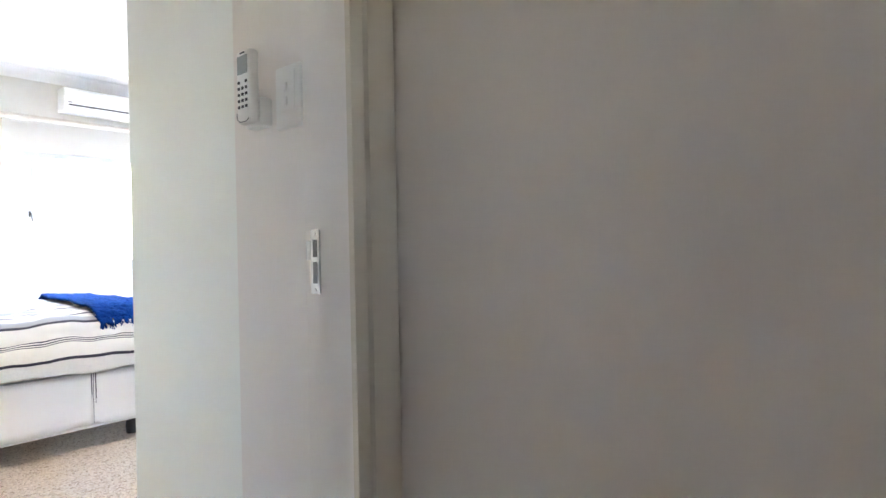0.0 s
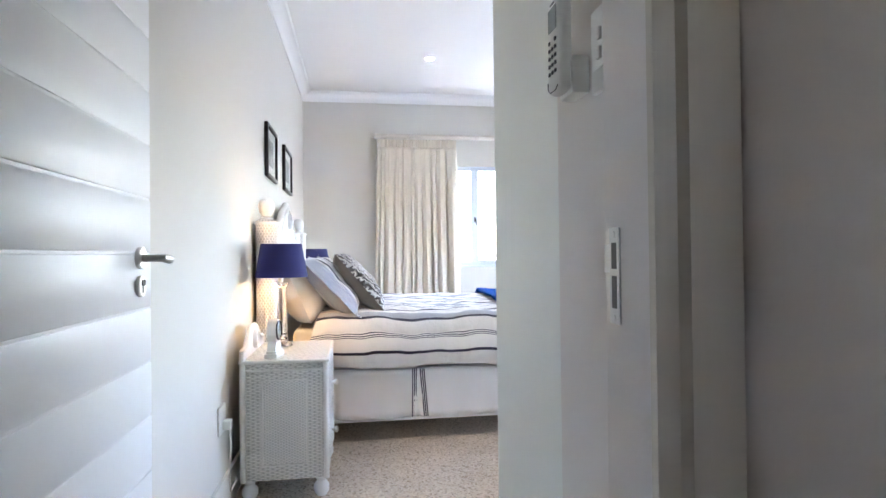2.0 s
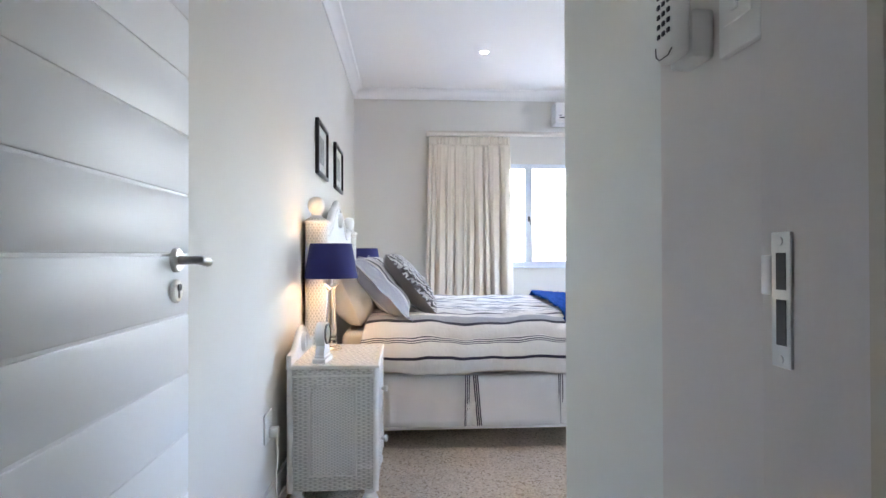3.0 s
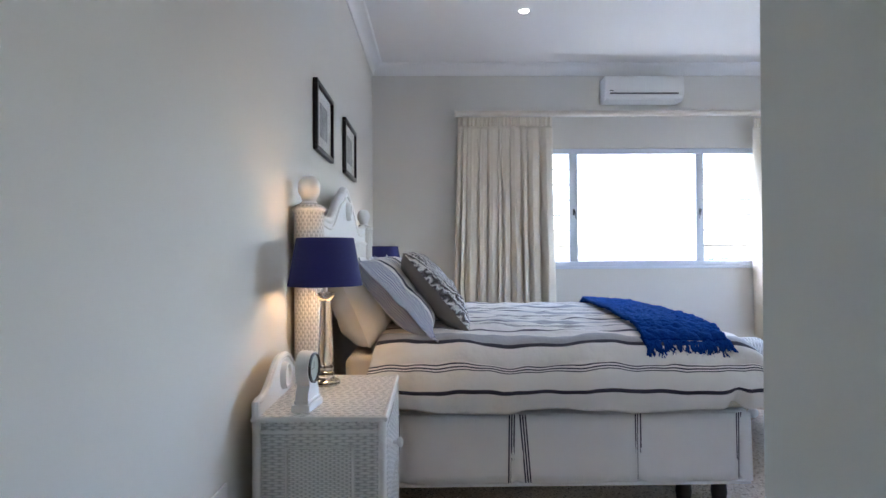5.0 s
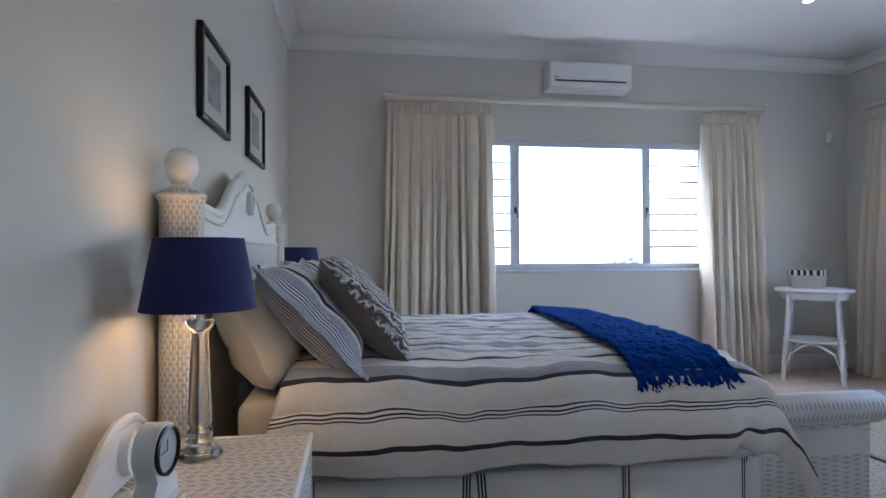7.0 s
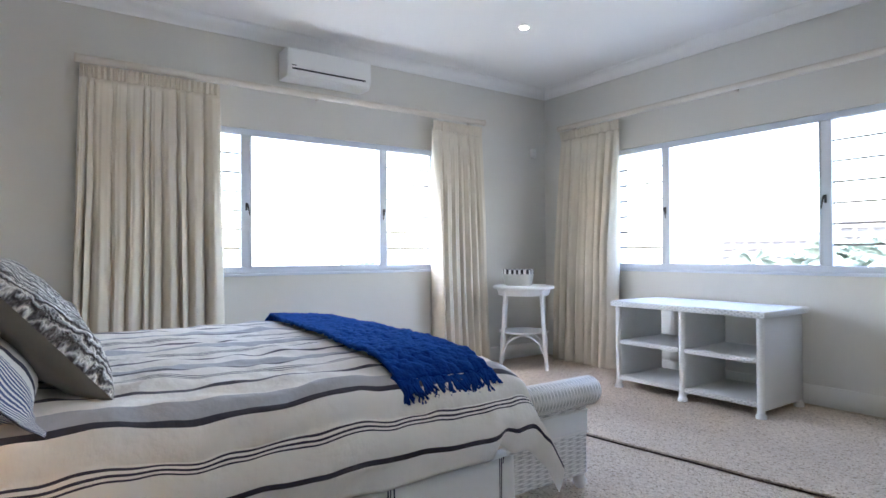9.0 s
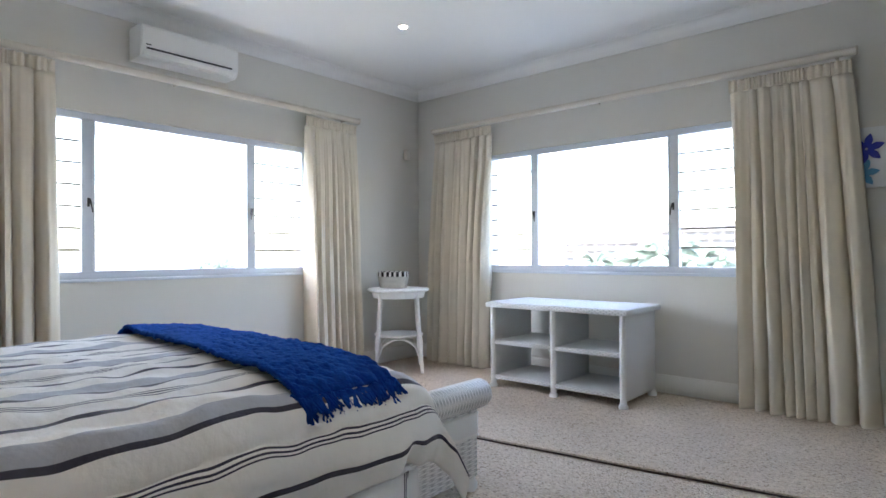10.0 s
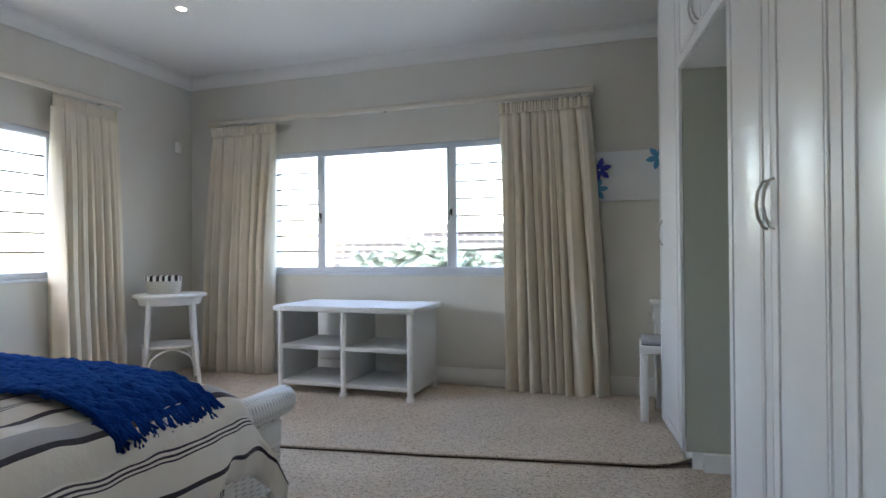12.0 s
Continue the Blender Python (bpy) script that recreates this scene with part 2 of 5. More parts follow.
# ---- mesh helpers ----
def bm_box(bm, lo, hi, bevel=0.0, seg=2):
    if bevel and not bm.faces.layers.int.get("flat"):
        bm.faces.layers.int.new("flat")
    vs = bmesh.ops.create_cube(bm, size=1.0)["verts"]
    c = [(a + b) / 2 for a, b in zip(lo, hi)]
    s = [abs(b - a) for a, b in zip(lo, hi)]
    for v in vs:
        v.co = Vector([c[k] + v.co[k] * s[k] for k in range(3)])
    if bevel:
        flat = bm.faces.layers.int.get("flat")
        es = list({e for v in vs for e in v.link_edges})
        for f in {f for v in vs for f in v.link_faces}:
            f[flat] = 1
        res = bmesh.ops.bevel(bm, geom=es, offset=bevel, segments=seg, affect="EDGES", profile=0.5)
        for f in res["faces"]:
            f[flat] = 0
    return bm


def bm_lathe(bm, profile, seg=32, at=(0, 0, 0), axis="z"):
    """profile: (radius, height) pairs; ends on the axis are closed."""
    rings = []
    for r, h in profile:
        ring = []
        for k in range(seg if r > 1e-6 else 1):
            a = 2 * math.pi * k / seg
            x, y = r * math.cos(a), r * math.sin(a)
            p = (x, y, h) if axis == "z" else ((h, x, y) if axis == "x" else (y, h, x))
            ring.append(bm.verts.new(Vector(p) + Vector(at)))
        rings.append(ring)
    for a, b in zip(rings, rings[1:]):
        if len(a) == 1 and len(b) == 1:
            continue
        for k in range(seg):
            j = (k + 1) % seg
            if len(a) == 1:
                bm.faces.new((a[0], b[j], b[k]))
            elif len(b) == 1:
                bm.faces.new((a[k], a[j], b[0]))
            else:
                bm.faces.new((a[k], a[j], b[j], b[k]))
    return bm


def bm_tube(bm, pts, r, seg=10):
    """A round bar along a line of points, with closed ends."""
    pts = [Vector(p) for p in pts]
    rs = r if isinstance(r, (list, tuple)) else [r] * len(pts)
    rings = []
    side = None
    for k, p in enumerate(pts):
        d = (pts[min(k + 1, len(pts) - 1)] - pts[max(k - 1, 0)]).normalized()
        if side is None:
            side = d.orthogonal().normalized()
        side = (side - d * side.dot(d)).normalized()
        up = d.cross(side)
        rings.append([bm.verts.new(p + rs[k] * (math.cos(2 * math.pi * j / seg) * side + math.sin(2 * math.pi * j / seg) * up)) for j in range(seg)])
    for a, b in zip(rings, rings[1:]):
        for j in range(seg):
            bm.faces.new((a[j], a[(j + 1) % seg], b[(j + 1) % seg], b[j]))
    bm.faces.new(rings[0][::-1])
    bm.faces.new(rings[-1])
    return bm


def bm_sheet(bm, f, nu, nv, uvf=None):
    """A grid of points f(i/nu, j/nv), with uv in metres from uvf."""
    uv = bm.loops.layers.uv.verify()
    g = [[bm.verts.new(f(i / nu, j / nv)) for j in range(nv + 1)] for i in range(nu + 1)]
    for i in range(nu):
        for j in range(nv):
            q = ((i, j), (i + 1, j), (i + 1, j + 1), (i, j + 1))
            fc = bm.faces.new([g[a][b] for a, b in q])
            if uvf:
                for lp, (a, b) in zip(fc.loops, q):
                    lp[uv].uv = uvf(a / nu, b / nv)
    return bm


def bm_prism(bm, outline, lo, hi, axis="y"):
    """An outline of (a, b) pairs pulled from lo to hi along an axis: y gives (a, t, b), x gives (t, a, b), z gives (a, b, t)."""
    def at(a, b, t):
        return (a, t, b) if axis == "y" else ((t, a, b) if axis == "x" else (a, b, t))
    A = [bm.verts.new(at(a, b, lo)) for a, b in outline]
    B = [bm.verts.new(at(a, b, hi)) for a, b in outline]
    bm.faces.new(A)
    bm.faces.new(B[::-1])
    for k in range(len(outline)):
        j = (k + 1) % len(outline)
        bm.faces.new((A[k], B[k], B[j], A[j]))
    return bm


def box_uv(bm):
    """uv in metres by each face's main direction, along the strands."""
    uv = bm.loops.layers.uv.verify()
    for f in bm.faces:
        n = [abs(c) for c in f.normal]
        k = n.index(max(n))
        for lp in f.loops:
            x, y, z = lp.vert.co
            lp[uv].uv = (y, z) if k == 0 else ((x, z) if k == 1 else (x, y))


def mesh_of(name, bm, material, smooth=True, uvs=False):
    bmesh.ops.recalc_face_normals(bm, faces=bm.faces)
    if uvs:
        bm.normal_update()
        box_uv(bm)
    me = bpy.data.meshes.new(name)
    bm.to_mesh(me)
    bm.free()
    for mm in (material if isinstance(material, (list, tuple)) else [material]):
        me.materials.append(mm)
    if smooth:
        flat = me.attributes.get("flat")
        for p in me.polygons:
            p.use_smooth = not (flat and flat.data[p.index].value)
        me.set_sharp_from_angle(angle=radians(38))
    return me


def part(name, bm, material, parent, label="", smooth=True, uvs=False):
    ob = new(name, mesh_of(name, bm, material, smooth, uvs))
    ob.parent = parent
    if label:
        ob["label"] = label
    return ob


def solid(name, bm, material, label="", category="", kind="", group="", smooth=True, uvs=False):
    ob = new(name, mesh_of(name, bm, material, smooth, uvs))
    return tagged(ob, label, category, group, kind)


def empty(name, at, label, category, group="", kind="", rz=0):
    ob = new(name)
    ob.matrix_world = pose(*at, 0, 0, rz)
    return tagged(ob, label, category, group, kind)


def B(*boxes):
    bm = bmesh.new()
    for b in boxes:
        bm_box(bm, *b)
    return bm

# ---- structure ----
WALL_T = 0.22
HX1 = 1.1                                # far side of the hall
WIN_W = (1.17, 3.53, 0.89, 2.03)         # west window: y, y, z, z
WIN_N = (-5.80, -3.38, 0.885, 2.03)      # north window: x, x, z, z

def wall_with_window(name, axis, face, out, a0, a1, win):
    lo, hi = sorted((face, out))
    u0, u1, z0, z1 = win
    bm = bmesh.new()
    for (p, q, r, s) in ((a0, u0, FZ, 2.95), (u1, a1, FZ, 2.95), (u0, u1, FZ, z0), (u0, u1, z1, 2.95)):
        if axis == "x":
            bm_box(bm, (lo, p, r), (hi, q, s))
        else:
            bm_box(bm, (p, lo, r), (q, hi, s))
    return solid(name, bm, M_WALL, "plain off-white painted plaster wall round a wide window", "wall", "structure", smooth=False)


wall_with_window("wall_west", "x", WX, WX - WALL_T, SY - 0.2, NY + 0.22, WIN_W)
wall_with_window("wall_north", "y", NY, NY + WALL_T, WX, -1.2, WIN_N)
solid("wall_south", B(((WX, SY - 0.2, FZ), (DX1, SY, 2.95))), M_WALL, "long off-white painted wall behind the bed", "wall", "structure", smooth=False)
solid("wall_door", B(((DX0, PY + 0.004, FZ), (DX1, 0.86, 2.95)), ((DX0, SY, 2.10), (DX1, PY + 0.004, 2.95)), ((DX0, SY, FZ), (DX1, SY + 0.035, 2.10))),
      M_WALL, "off-white painted wall with the bedroom doorway", "wall", "structure", smooth=False)
solid("wall_passage", B(((-1.165, PW, FZ), (DX0, PY + 0.15, 2.95))), M_PASS_TINT, "off-white painted side wall beside the door, warm light put into its colour", "wall", "structure", smooth=False)
solid("wall_east", B(((-1.20, PY + 0.15, FZ), (-1.08, NY, 2.95))), M_WALL, "plain painted wall behind the cupboards", "wall", "structure", smooth=False)
# the hall's east wall has an unseen opening, added behind the walk's start to light the hall
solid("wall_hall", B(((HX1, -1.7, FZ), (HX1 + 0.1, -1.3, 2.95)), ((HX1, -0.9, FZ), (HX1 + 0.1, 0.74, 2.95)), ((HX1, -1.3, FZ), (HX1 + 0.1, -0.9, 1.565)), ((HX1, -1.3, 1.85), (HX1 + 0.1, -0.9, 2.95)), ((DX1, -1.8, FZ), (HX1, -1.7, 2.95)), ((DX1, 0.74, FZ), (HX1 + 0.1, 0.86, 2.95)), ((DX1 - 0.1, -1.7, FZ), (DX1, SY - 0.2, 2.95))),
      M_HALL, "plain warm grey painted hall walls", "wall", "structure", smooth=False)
solid("floor", B(((WX - 0.2, -1.8, FZ - 0.1), (HX1 + 0.1, NY + 0.2, FZ))), M_CARPET, "beige speckled loop-pile carpet floor", "carpet", "structure", smooth=False)
solid("ceiling", B(((WX - 0.2, -1.8, CZ), (HX1 + 0.1, NY + 0.2, CZ + 0.12))), M_CEIL, "smooth white painted ceiling", "ceiling", "structure", smooth=False)

# cornice: a cove with a small bead, along the walls of the bedroom
def cornice(name, p, q, inward):
    prof = [(0, 0)] + [(0.012, 0.0), (0.018, 0.012)] + [(0.018 + 0.075 * (1 - math.cos(a)), 0.012 + 0.075 * math.sin(a)) for a in [k * math.pi / 2 / 7 for k in range(1, 8)]] + [(0.105, 0.099), (0, 0.099)]
    bm = bmesh.new()
    n = Vector(inward)
    rings = [[bm.verts.new(Vector(e) + n * a + Vector((0, 0, CZ - 0.1 + b))) for a, b in prof] for e in (p, q)]
    for k in range(len(prof)):
        j = (k + 1) % len(prof)
        bm.faces.new((rings[0][k], rings[1][k], rings[1][j], rings[0][j]))
    bm.faces.new(rings[0])
    bm.faces.new(rings[1][::-1])
    return solid(name, bm, M_CEIL, "white moulded plaster cornice", "cornice", "structure")


cornice("trim", (WX, SY, 0), (WX, NY, 0), (1, 0, 0))
cornice("trim", (WX, NY, 0), (-1.2, NY, 0), (0, -1, 0))
cornice("trim", (WX, SY, 0), (DX0, SY, 0), (0, 1, 0))

# skirting boards
def skirting(lo, hi):
    bm = B((lo, hi, 0.006))
    return solid("baseboard", bm, M_TRIM, "white painted skirting board along the wall", "skirting", "structure")


skirting((WX, SY, FZ), (-1.72, SY + 0.016, 0.075))
skirting((WX, SY + 0.016, FZ), (WX + 0.016, NY, 0.075))
skirting((WX + 0.016, NY - 0.016, FZ), (-1.2, NY, 0.075))
skirting((DX1 + 0.05, 0.724, FZ), (HX1, 0.74, 0.075))

# ---- windows ----
def window(name, axis, face, sign, win):
    """A white metal window with a fixed middle pane and two louvred side lights. sign: +1 outward along the axis."""
    u0, u1, z0, z1 = win
    root = empty(name, (0, 0, 0), "white enamelled metal window with louvred glass side panels", "window", "windows of the bedroom", "structure")
    f0, f1 = face + sign * 0.02, face + sign * 0.075
    def bx(p, q, r, s, d0=f0, d1=f1, bev=0.004):
        lo, hi = sorted((d0, d1))
        return ((lo, p, r), (hi, q, s), bev) if axis == "x" else ((p, lo, r), (q, hi, s), bev)
    fw, mw, side = 0.05, 0.08, 0.565
    m0, m1 = u0 + side, u1 - side
    part("window_frame", B(bx(u0, u1, z1 - fw, z1), bx(u0, u1, z0, z0 + fw), bx(u0, u0 + fw, z0 + fw, z1 - fw), bx(u1 - fw, u1, z0 + fw, z1 - fw),
                           bx(m0 - mw / 2, m0 + mw / 2, z0 + fw, z1 - fw), bx(m1 - mw / 2, m1 + mw / 2, z0 + fw, z1 - fw)), M_WIN, root)
    # bead round the fixed pane
    g0, g1 = face + sign * 0.012, face + sign * 0.02
    a, b, c, d = m0 + mw / 2 - 0.012, m1 - mw / 2 + 0.012, z0 + fw - 0.01, z1 - fw + 0.01
    part("glazing_bead", B(bx(a, b, d - 0.014, d, g0, g1, 0.002), bx(a, b, c, c + 0.014, g0, g1, 0.002), bx(a, a + 0.014, c + 0.014, d - 0.014, g0, g1, 0.002), bx(b - 0.014, b, c + 0.014, d - 0.014, g0, g1, 0.002)), M_WIN, root)
    part("window_sill", B(bx(u0 - 0.02, u1 + 0.02, z0 - 0.022, z0, face - sign * 0.018, face + sign * 0.09)), M_WIN, root)
    p = part("pane", B(bx(m0 + mw / 2, m1 - mw / 2, z0 + fw, z1 - fw, face + sign * 0.045, face + sign * 0.05, 0)), M_GLASS, root, smooth=False)
    p.visible_shadow = False
    n = 7
    for s0, s1 in ((u0 + fw, m0 - mw / 2), (m1 + mw / 2, u1 - fw)):
        h = (z1 - z0 - 2 * fw) / n
        for k in range(n):
            zz = z0 + fw + k * h
            p = part("louvre_pane", B(bx(s0, s1, zz + 0.003, zz + h + 0.004, face + sign * (0.046 + 0.006 * (k % 2)), face + sign * (0.05 + 0.006 * (k % 2)), 0)), M_LOUVRE, root, smooth=False)
            p.visible_shadow = False
            if k:
                part("louvre_edge", B(bx(s0, s1, zz - 0.0075, zz + 0.0075, face + sign * 0.040, face + sign * 0.045, 0)), M_LOUVRE_E, root, "grey edge of a louvre blade", smooth=False)
    for m, way in ((m0, 1), (m1, -1)):
        bm = B(bx(m - 0.007, m + 0.007, 1.385, 1.445, face + sign * 0.008, face + sign * 0.02, 0.003))
        pts = [(0.0, 1.44), (0.006, 1.415), (0.013, 1.38), (0.018, 1.345)]
        q = []
        for o, z in pts:
            dep = face - sign * 0.012
            q.append((dep, m + way * o, z) if axis == "x" else (m + way * o, dep, z))
        bm_tube(bm, q, [0.005, 0.007, 0.005, 0.004], 8)
        part("latch", bm, M_BLACKM, root, "dark iron casement latch")
    return root


window("window_1", "x", WX, -1, WIN_W)
window("window_2", "y", NY, 1, WIN_N)

# ---- door, frame and fittings by the entrance ----
bm = B(((DX0 + 0.014, 0.672, FZ), (DX1 + 0.012, PY - 0.002, 2.06), 0.004), ((DX0, SY + 0.037, 2.02), (DX1 + 0.012, 0.672, 2.06), 0.004))
solid("door_frame", bm, M_PASS_TINT, "off-white painted wooden door frame of the bedroom, warm light put into its colour", "door frame", "structure")
bm = bmesh.new()
bm_prism(bm, [(0.655, DX1 + 0.012), (0.655, DX1 + 0.024), (0.672, DX1 + 0.034), (0.690, DX1 + 0.026), (0.715, DX1 + 0.040), (0.734, DX1 + 0.040), (0.7385, DX1 + 0.0), (0.68, DX1 + 0.0), (0.672, DX1 + 0.012)], FZ, 2.09, "z")
for v in bm.verts:
    v.co.x, v.co.y = v.co.y, v.co.x
solid("trim", bm, M_CREAM, "cream moulded architrave round the doorway", "architrave", "structure")

strike = empty("strike_plate", (-0.795, 0.672, 0.0), "steel lock strike plate screwed to the door frame", "strike plate")
part("plate", B(((-0.012, -0.003, 0.937), (0.012, 0.0, 1.047), 0.001), ((-0.026, -0.003, 0.995), (-0.012, 0.0, 1.028), 0.001)), M_STEEL, strike)
part("latch_hole", B(((-0.005, -0.0036, 1.000), (0.007, -0.0012, 1.030))), M_DARK, strike, "dark latch opening")
part("bolt_hole", B(((-0.005, -0.0036, 0.955), (0.007, -0.0012, 0.992))), M_DARK, strike, "dark bolt opening")
for z in (0.9435, 1.0395):
    part("screw", bm_lathe(bmesh.new(), [(0, -0.0042), (0.0035, -0.0038), (0.0038, -0.002), (0, -0.002)], 12, (0, 0, z), "y"), M_STEEL, strike)

door = empty("door_1", (-0.86, -0.12, 0.0), "white enamelled wooden door with horizontal grooves, standing open against the wall", "door", "", "structure")
L, DH = 0.815, 2.03
z_lines = sorted([1.030 + 0.131 * k for k in range(-7, 8)])
zs = [FZ + 0.012] + z_lines + [DH]
for z0, z1 in zip(zs, zs[1:]):
    part("door_board", B(((-L, -0.038, z0 + 0.003), (0, 0.0, z1 - 0.003), 0.003)), M_DOOR, door)
part("door_core", B(((-L + 0.002, -0.036, FZ + 0.012), (-0.002, -0.003, DH))), M_DOOR, door, smooth=False)
hd = part("handle", bm_lathe(bmesh.new(), [(0, 0.0), (0.026, 0.0), (0.026, 0.007), (0.023, 0.010), (0, 0.010)], 28, (-0.735, 0, 1.018), "y"), M_STEEL, door, "satin steel lever handle on a round rose")
part("lever", bm_tube(bmesh.new(), [(-0.735, 0.005, 1.018), (-0.735, 0.040, 1.018), (-0.742, 0.050, 1.018), (-0.760, 0.053, 1.016), (-0.782, 0.052, 1.014), (-0.798, 0.050, 1.013)], [0.010, 0.009, 0.010, 0.011, 0.011, 0.009], 12), M_STEEL, hd)
es = part("escutcheon", bm_lathe(bmesh.new(), [(0, 0.0), (0.025, 0.0), (0.025, 0.006), (0.022, 0.009), (0, 0.009)], 28, (-0.735, 0, 0.953), "y"), M_STEEL, door, "round steel keyhole cover")
part("keyhole", B(((-0.739, 0.008, 0.938), (-0.731, 0.0102, 0.958), 0.002), ((-0.743, 0.008, 0.954), (-0.727, 0.0105, 0.968), 0.004)), M_DARK, es)

# cordless handset in its wall bracket
ph = empty("remote_handset", (-1.045, PW, 1.285), "white air-conditioner remote control hanging in a wall bracket", "remote control")
part("bracket", B(((-0.03, -0.03, -0.02), (0.03, 0.0, 0.04), 0.006)), M_PLASTIC, ph, "plastic wall bracket")
body = part("body", B(((-0.026, -0.050, -0.014), (0.026, -0.026, 0.135), 0.009, 3)), M_PLASTIC, ph)
part("display", B(((-0.018, -0.0515, 0.085), (0.018, -0.0495, 0.122), 0.001)), M_SCREEN, body, "grey liquid crystal display")
part("badge", B(((-0.009, -0.0512, 0.126), (0.009, -0.0496, 0.1295), 0.001)), M_DARK, body)
for r in range(5):
    for c in range(3):
        if r == 0 and c == 1:
            continue
        part("button", B(((-0.017 + 0.0135 * c, -0.0522, 0.066 - 0.0125 * r), (-0.010 + 0.0135 * c, -0.0497, 0.072 - 0.0125 * r), 0.001)), M_DARK, body)
part("flap_line", bm_tube(bmesh.new(), [(-0.023, -0.0505, 0.008), (-0.022, -0.0505, -0.004), (-0.012, -0.0505, -0.011), (0.012, -0.0505, -0.0115), (0.022, -0.0505, -0.006)], 0.0008, 6), M_DARK, body)

sw = empty("light_switch", (-0.952, PW, 1.315), "white double light switch plate on the wall", "light switch")
part("plate", B(((-0.040, -0.010, -0.062), (0.040, 0.0, 0.062), 0.004)), M_PLASTIC, sw)
part("insert", B(((-0.027, -0.0125, -0.030), (0.027, -0.009, 0.050), 0.002)), M_PLASTIC, sw)
for z in (0.018, -0.010):
    part("rocker", B(((-0.006, -0.017, z - 0.009), (0.006, -0.012, z + 0.009), 0.002)), M_PLASTIC, sw)

# ---- built-in cupboards along the east side, on their own line ----
CX, CY = -1.876, 0.825
CUP_R = math.degrees(math.atan2(0.122, 0.9925))     # heading of the row
CM = pose(CX, CY, 0, 0, 0, CUP_R)

def cup_at(s, d, z):
    return CM @ Vector((d, s, z))


def cupboard(name, s0, s1, z0, z1, depth, doors, label, handles, hz, plinth=True, board=None):
    """A cupboard unit: board carcass, panelled doors facing -x of its own frame, arched handles. handles: s of each."""
    root = empty(name, (CX, CY, 0), label, "wardrobe", "built-in cupboards", "", CUP_R)
    t = 0.018
    zb = z0 + (0.09 if plinth else 0)
    for nm, lo, hi in (("side_board", (0.02, s0, zb), (depth, s0 + t, z1)), ("side_board", (0.02, s1 - t, zb), (depth, s1, z1)), ("top_board", (0.02, s0 + t, z1 - t), (depth, s1 - t, z1)), ("base_board", (0.02, s0 + t, zb), (depth, s1 - t, zb + t)), ("back_board", (depth - 0.01, s0 + t, zb + t), (depth, s1 - t, z1 - t))):
        part(nm, B((lo, hi)), board or M_CUPB, root, smooth=False)
    if plinth:
        part("plinth", B(((0.05, s0, z0), (0.066, s1, zb)), ((0.066, s0, z0), (depth, s0 + t, zb)), ((0.066, s1 - t, z0), (depth, s1, zb))), M_CUPB, root, smooth=False)
    w = (s1 - s0) / doors
    for k in range(doors):
        a, b = s0 + k * w + 0.002, s0 + (k + 1) * w - 0.002
        c, d = zb + 0.004, z1 - 0.002
        g = 0.055
        dr = part("door", B(((0.0, a, c), (0.018, b, d), 0.003)), M_CUPB, root)
        bead = bmesh.new()
        for q0, q1, r0, r1 in ((a + g, b - g, d - g - 0.012, d - g), (a + g, b - g, c + g, c + g + 0.012), (a + g, a + g + 0.012, c + g + 0.012, d - g - 0.012), (b - g - 0.012, b - g, c + g + 0.012, d - g - 0.012)):
            bm_box(bead, (-0.006, q0, r0), (0.002, q1, r1), 0.003)
        part("moulding", bead, M_CUPB, dr)
        part("raised_panel", B(((-0.004, a + g + 0.024, c + g + 0.024), (0.002, b - g - 0.024, d - g - 0.024), 0.0035)), M_CUPB, dr)
    for s in handles:
        pts = [(0.004, s, hz - 0.075), (-0.012, s, hz - 0.069), (-0.027, s, hz - 0.04), (-0.033, s, hz), (-0.027, s, hz + 0.04), (-0.012, s, hz + 0.069), (0.004, s, hz + 0.075)]
        part("handle", bm_tube(bmesh.new(), pts, [0.005, 0.005, 0.0055, 0.006, 0.0055, 0.005, 0.005], 10), M_STEEL, root, "arched satin steel handle")
    return root


HI = CZ - 0.003
lab = "tall white panelled built-in wardrobe with arched steel handles"
cupboard("wardrobe", 0.0, 0.905, FZ, HI, 0.62, 2, lab, (0.425, 0.485), 1.20)
cupboard("wardrobe", 0.908, 1.805, FZ, HI, 0.62, 2, lab, (1.325, 1.385), 1.20)
# the narrow unit's boards carry the recess shade in their colour
cupboard("wardrobe", 2.70, 3.32, FZ, HI, 0.62, 1, "narrow white panelled wardrobe beside the dressing corner", (3.18,), 1.17, board=M_RECESS_SHADE)
cupboard("overhead_cupboard", 1.808, 2.697, 2.02, HI, 0.60, 2, "white panelled overhead cupboard bridging two wardrobes", (2.225, 2.28), 2.175, plinth=False)
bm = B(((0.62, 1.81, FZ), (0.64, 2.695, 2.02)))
nb = solid("wall_niche", bm, M_RECESS_SHADE, "greenish board at the back of the cupboard recess, its colour darkened for shade", "panel", "structure", smooth=False)
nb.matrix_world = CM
bm = B(((0.10, 2.66, FZ), (0.60, 2.696, FZ + 0.09)))
pl = solid("baseboard", bm, M_CUPB, "white plinth board in the cupboard recess", "skirting", "structure", smooth=False)
pl.matrix_world = CM
# side panel that closes the wardrobe towards the entrance
bm = B(((-1.890, 0.798, FZ), (-1.138, 0.822, CZ - 0.002)))
# white paint, brightened and greened by the light it is meant to catch
solid("side_panel", bm, mat("panel_paint_light_tint", (0.79, 0.80, 0.745), 0.5, var=0.02, scale=3.0, bump=0.05), "smooth white-painted end panel of the wardrobes, greenish light put into its colour", "panel", "structure", smooth=False)

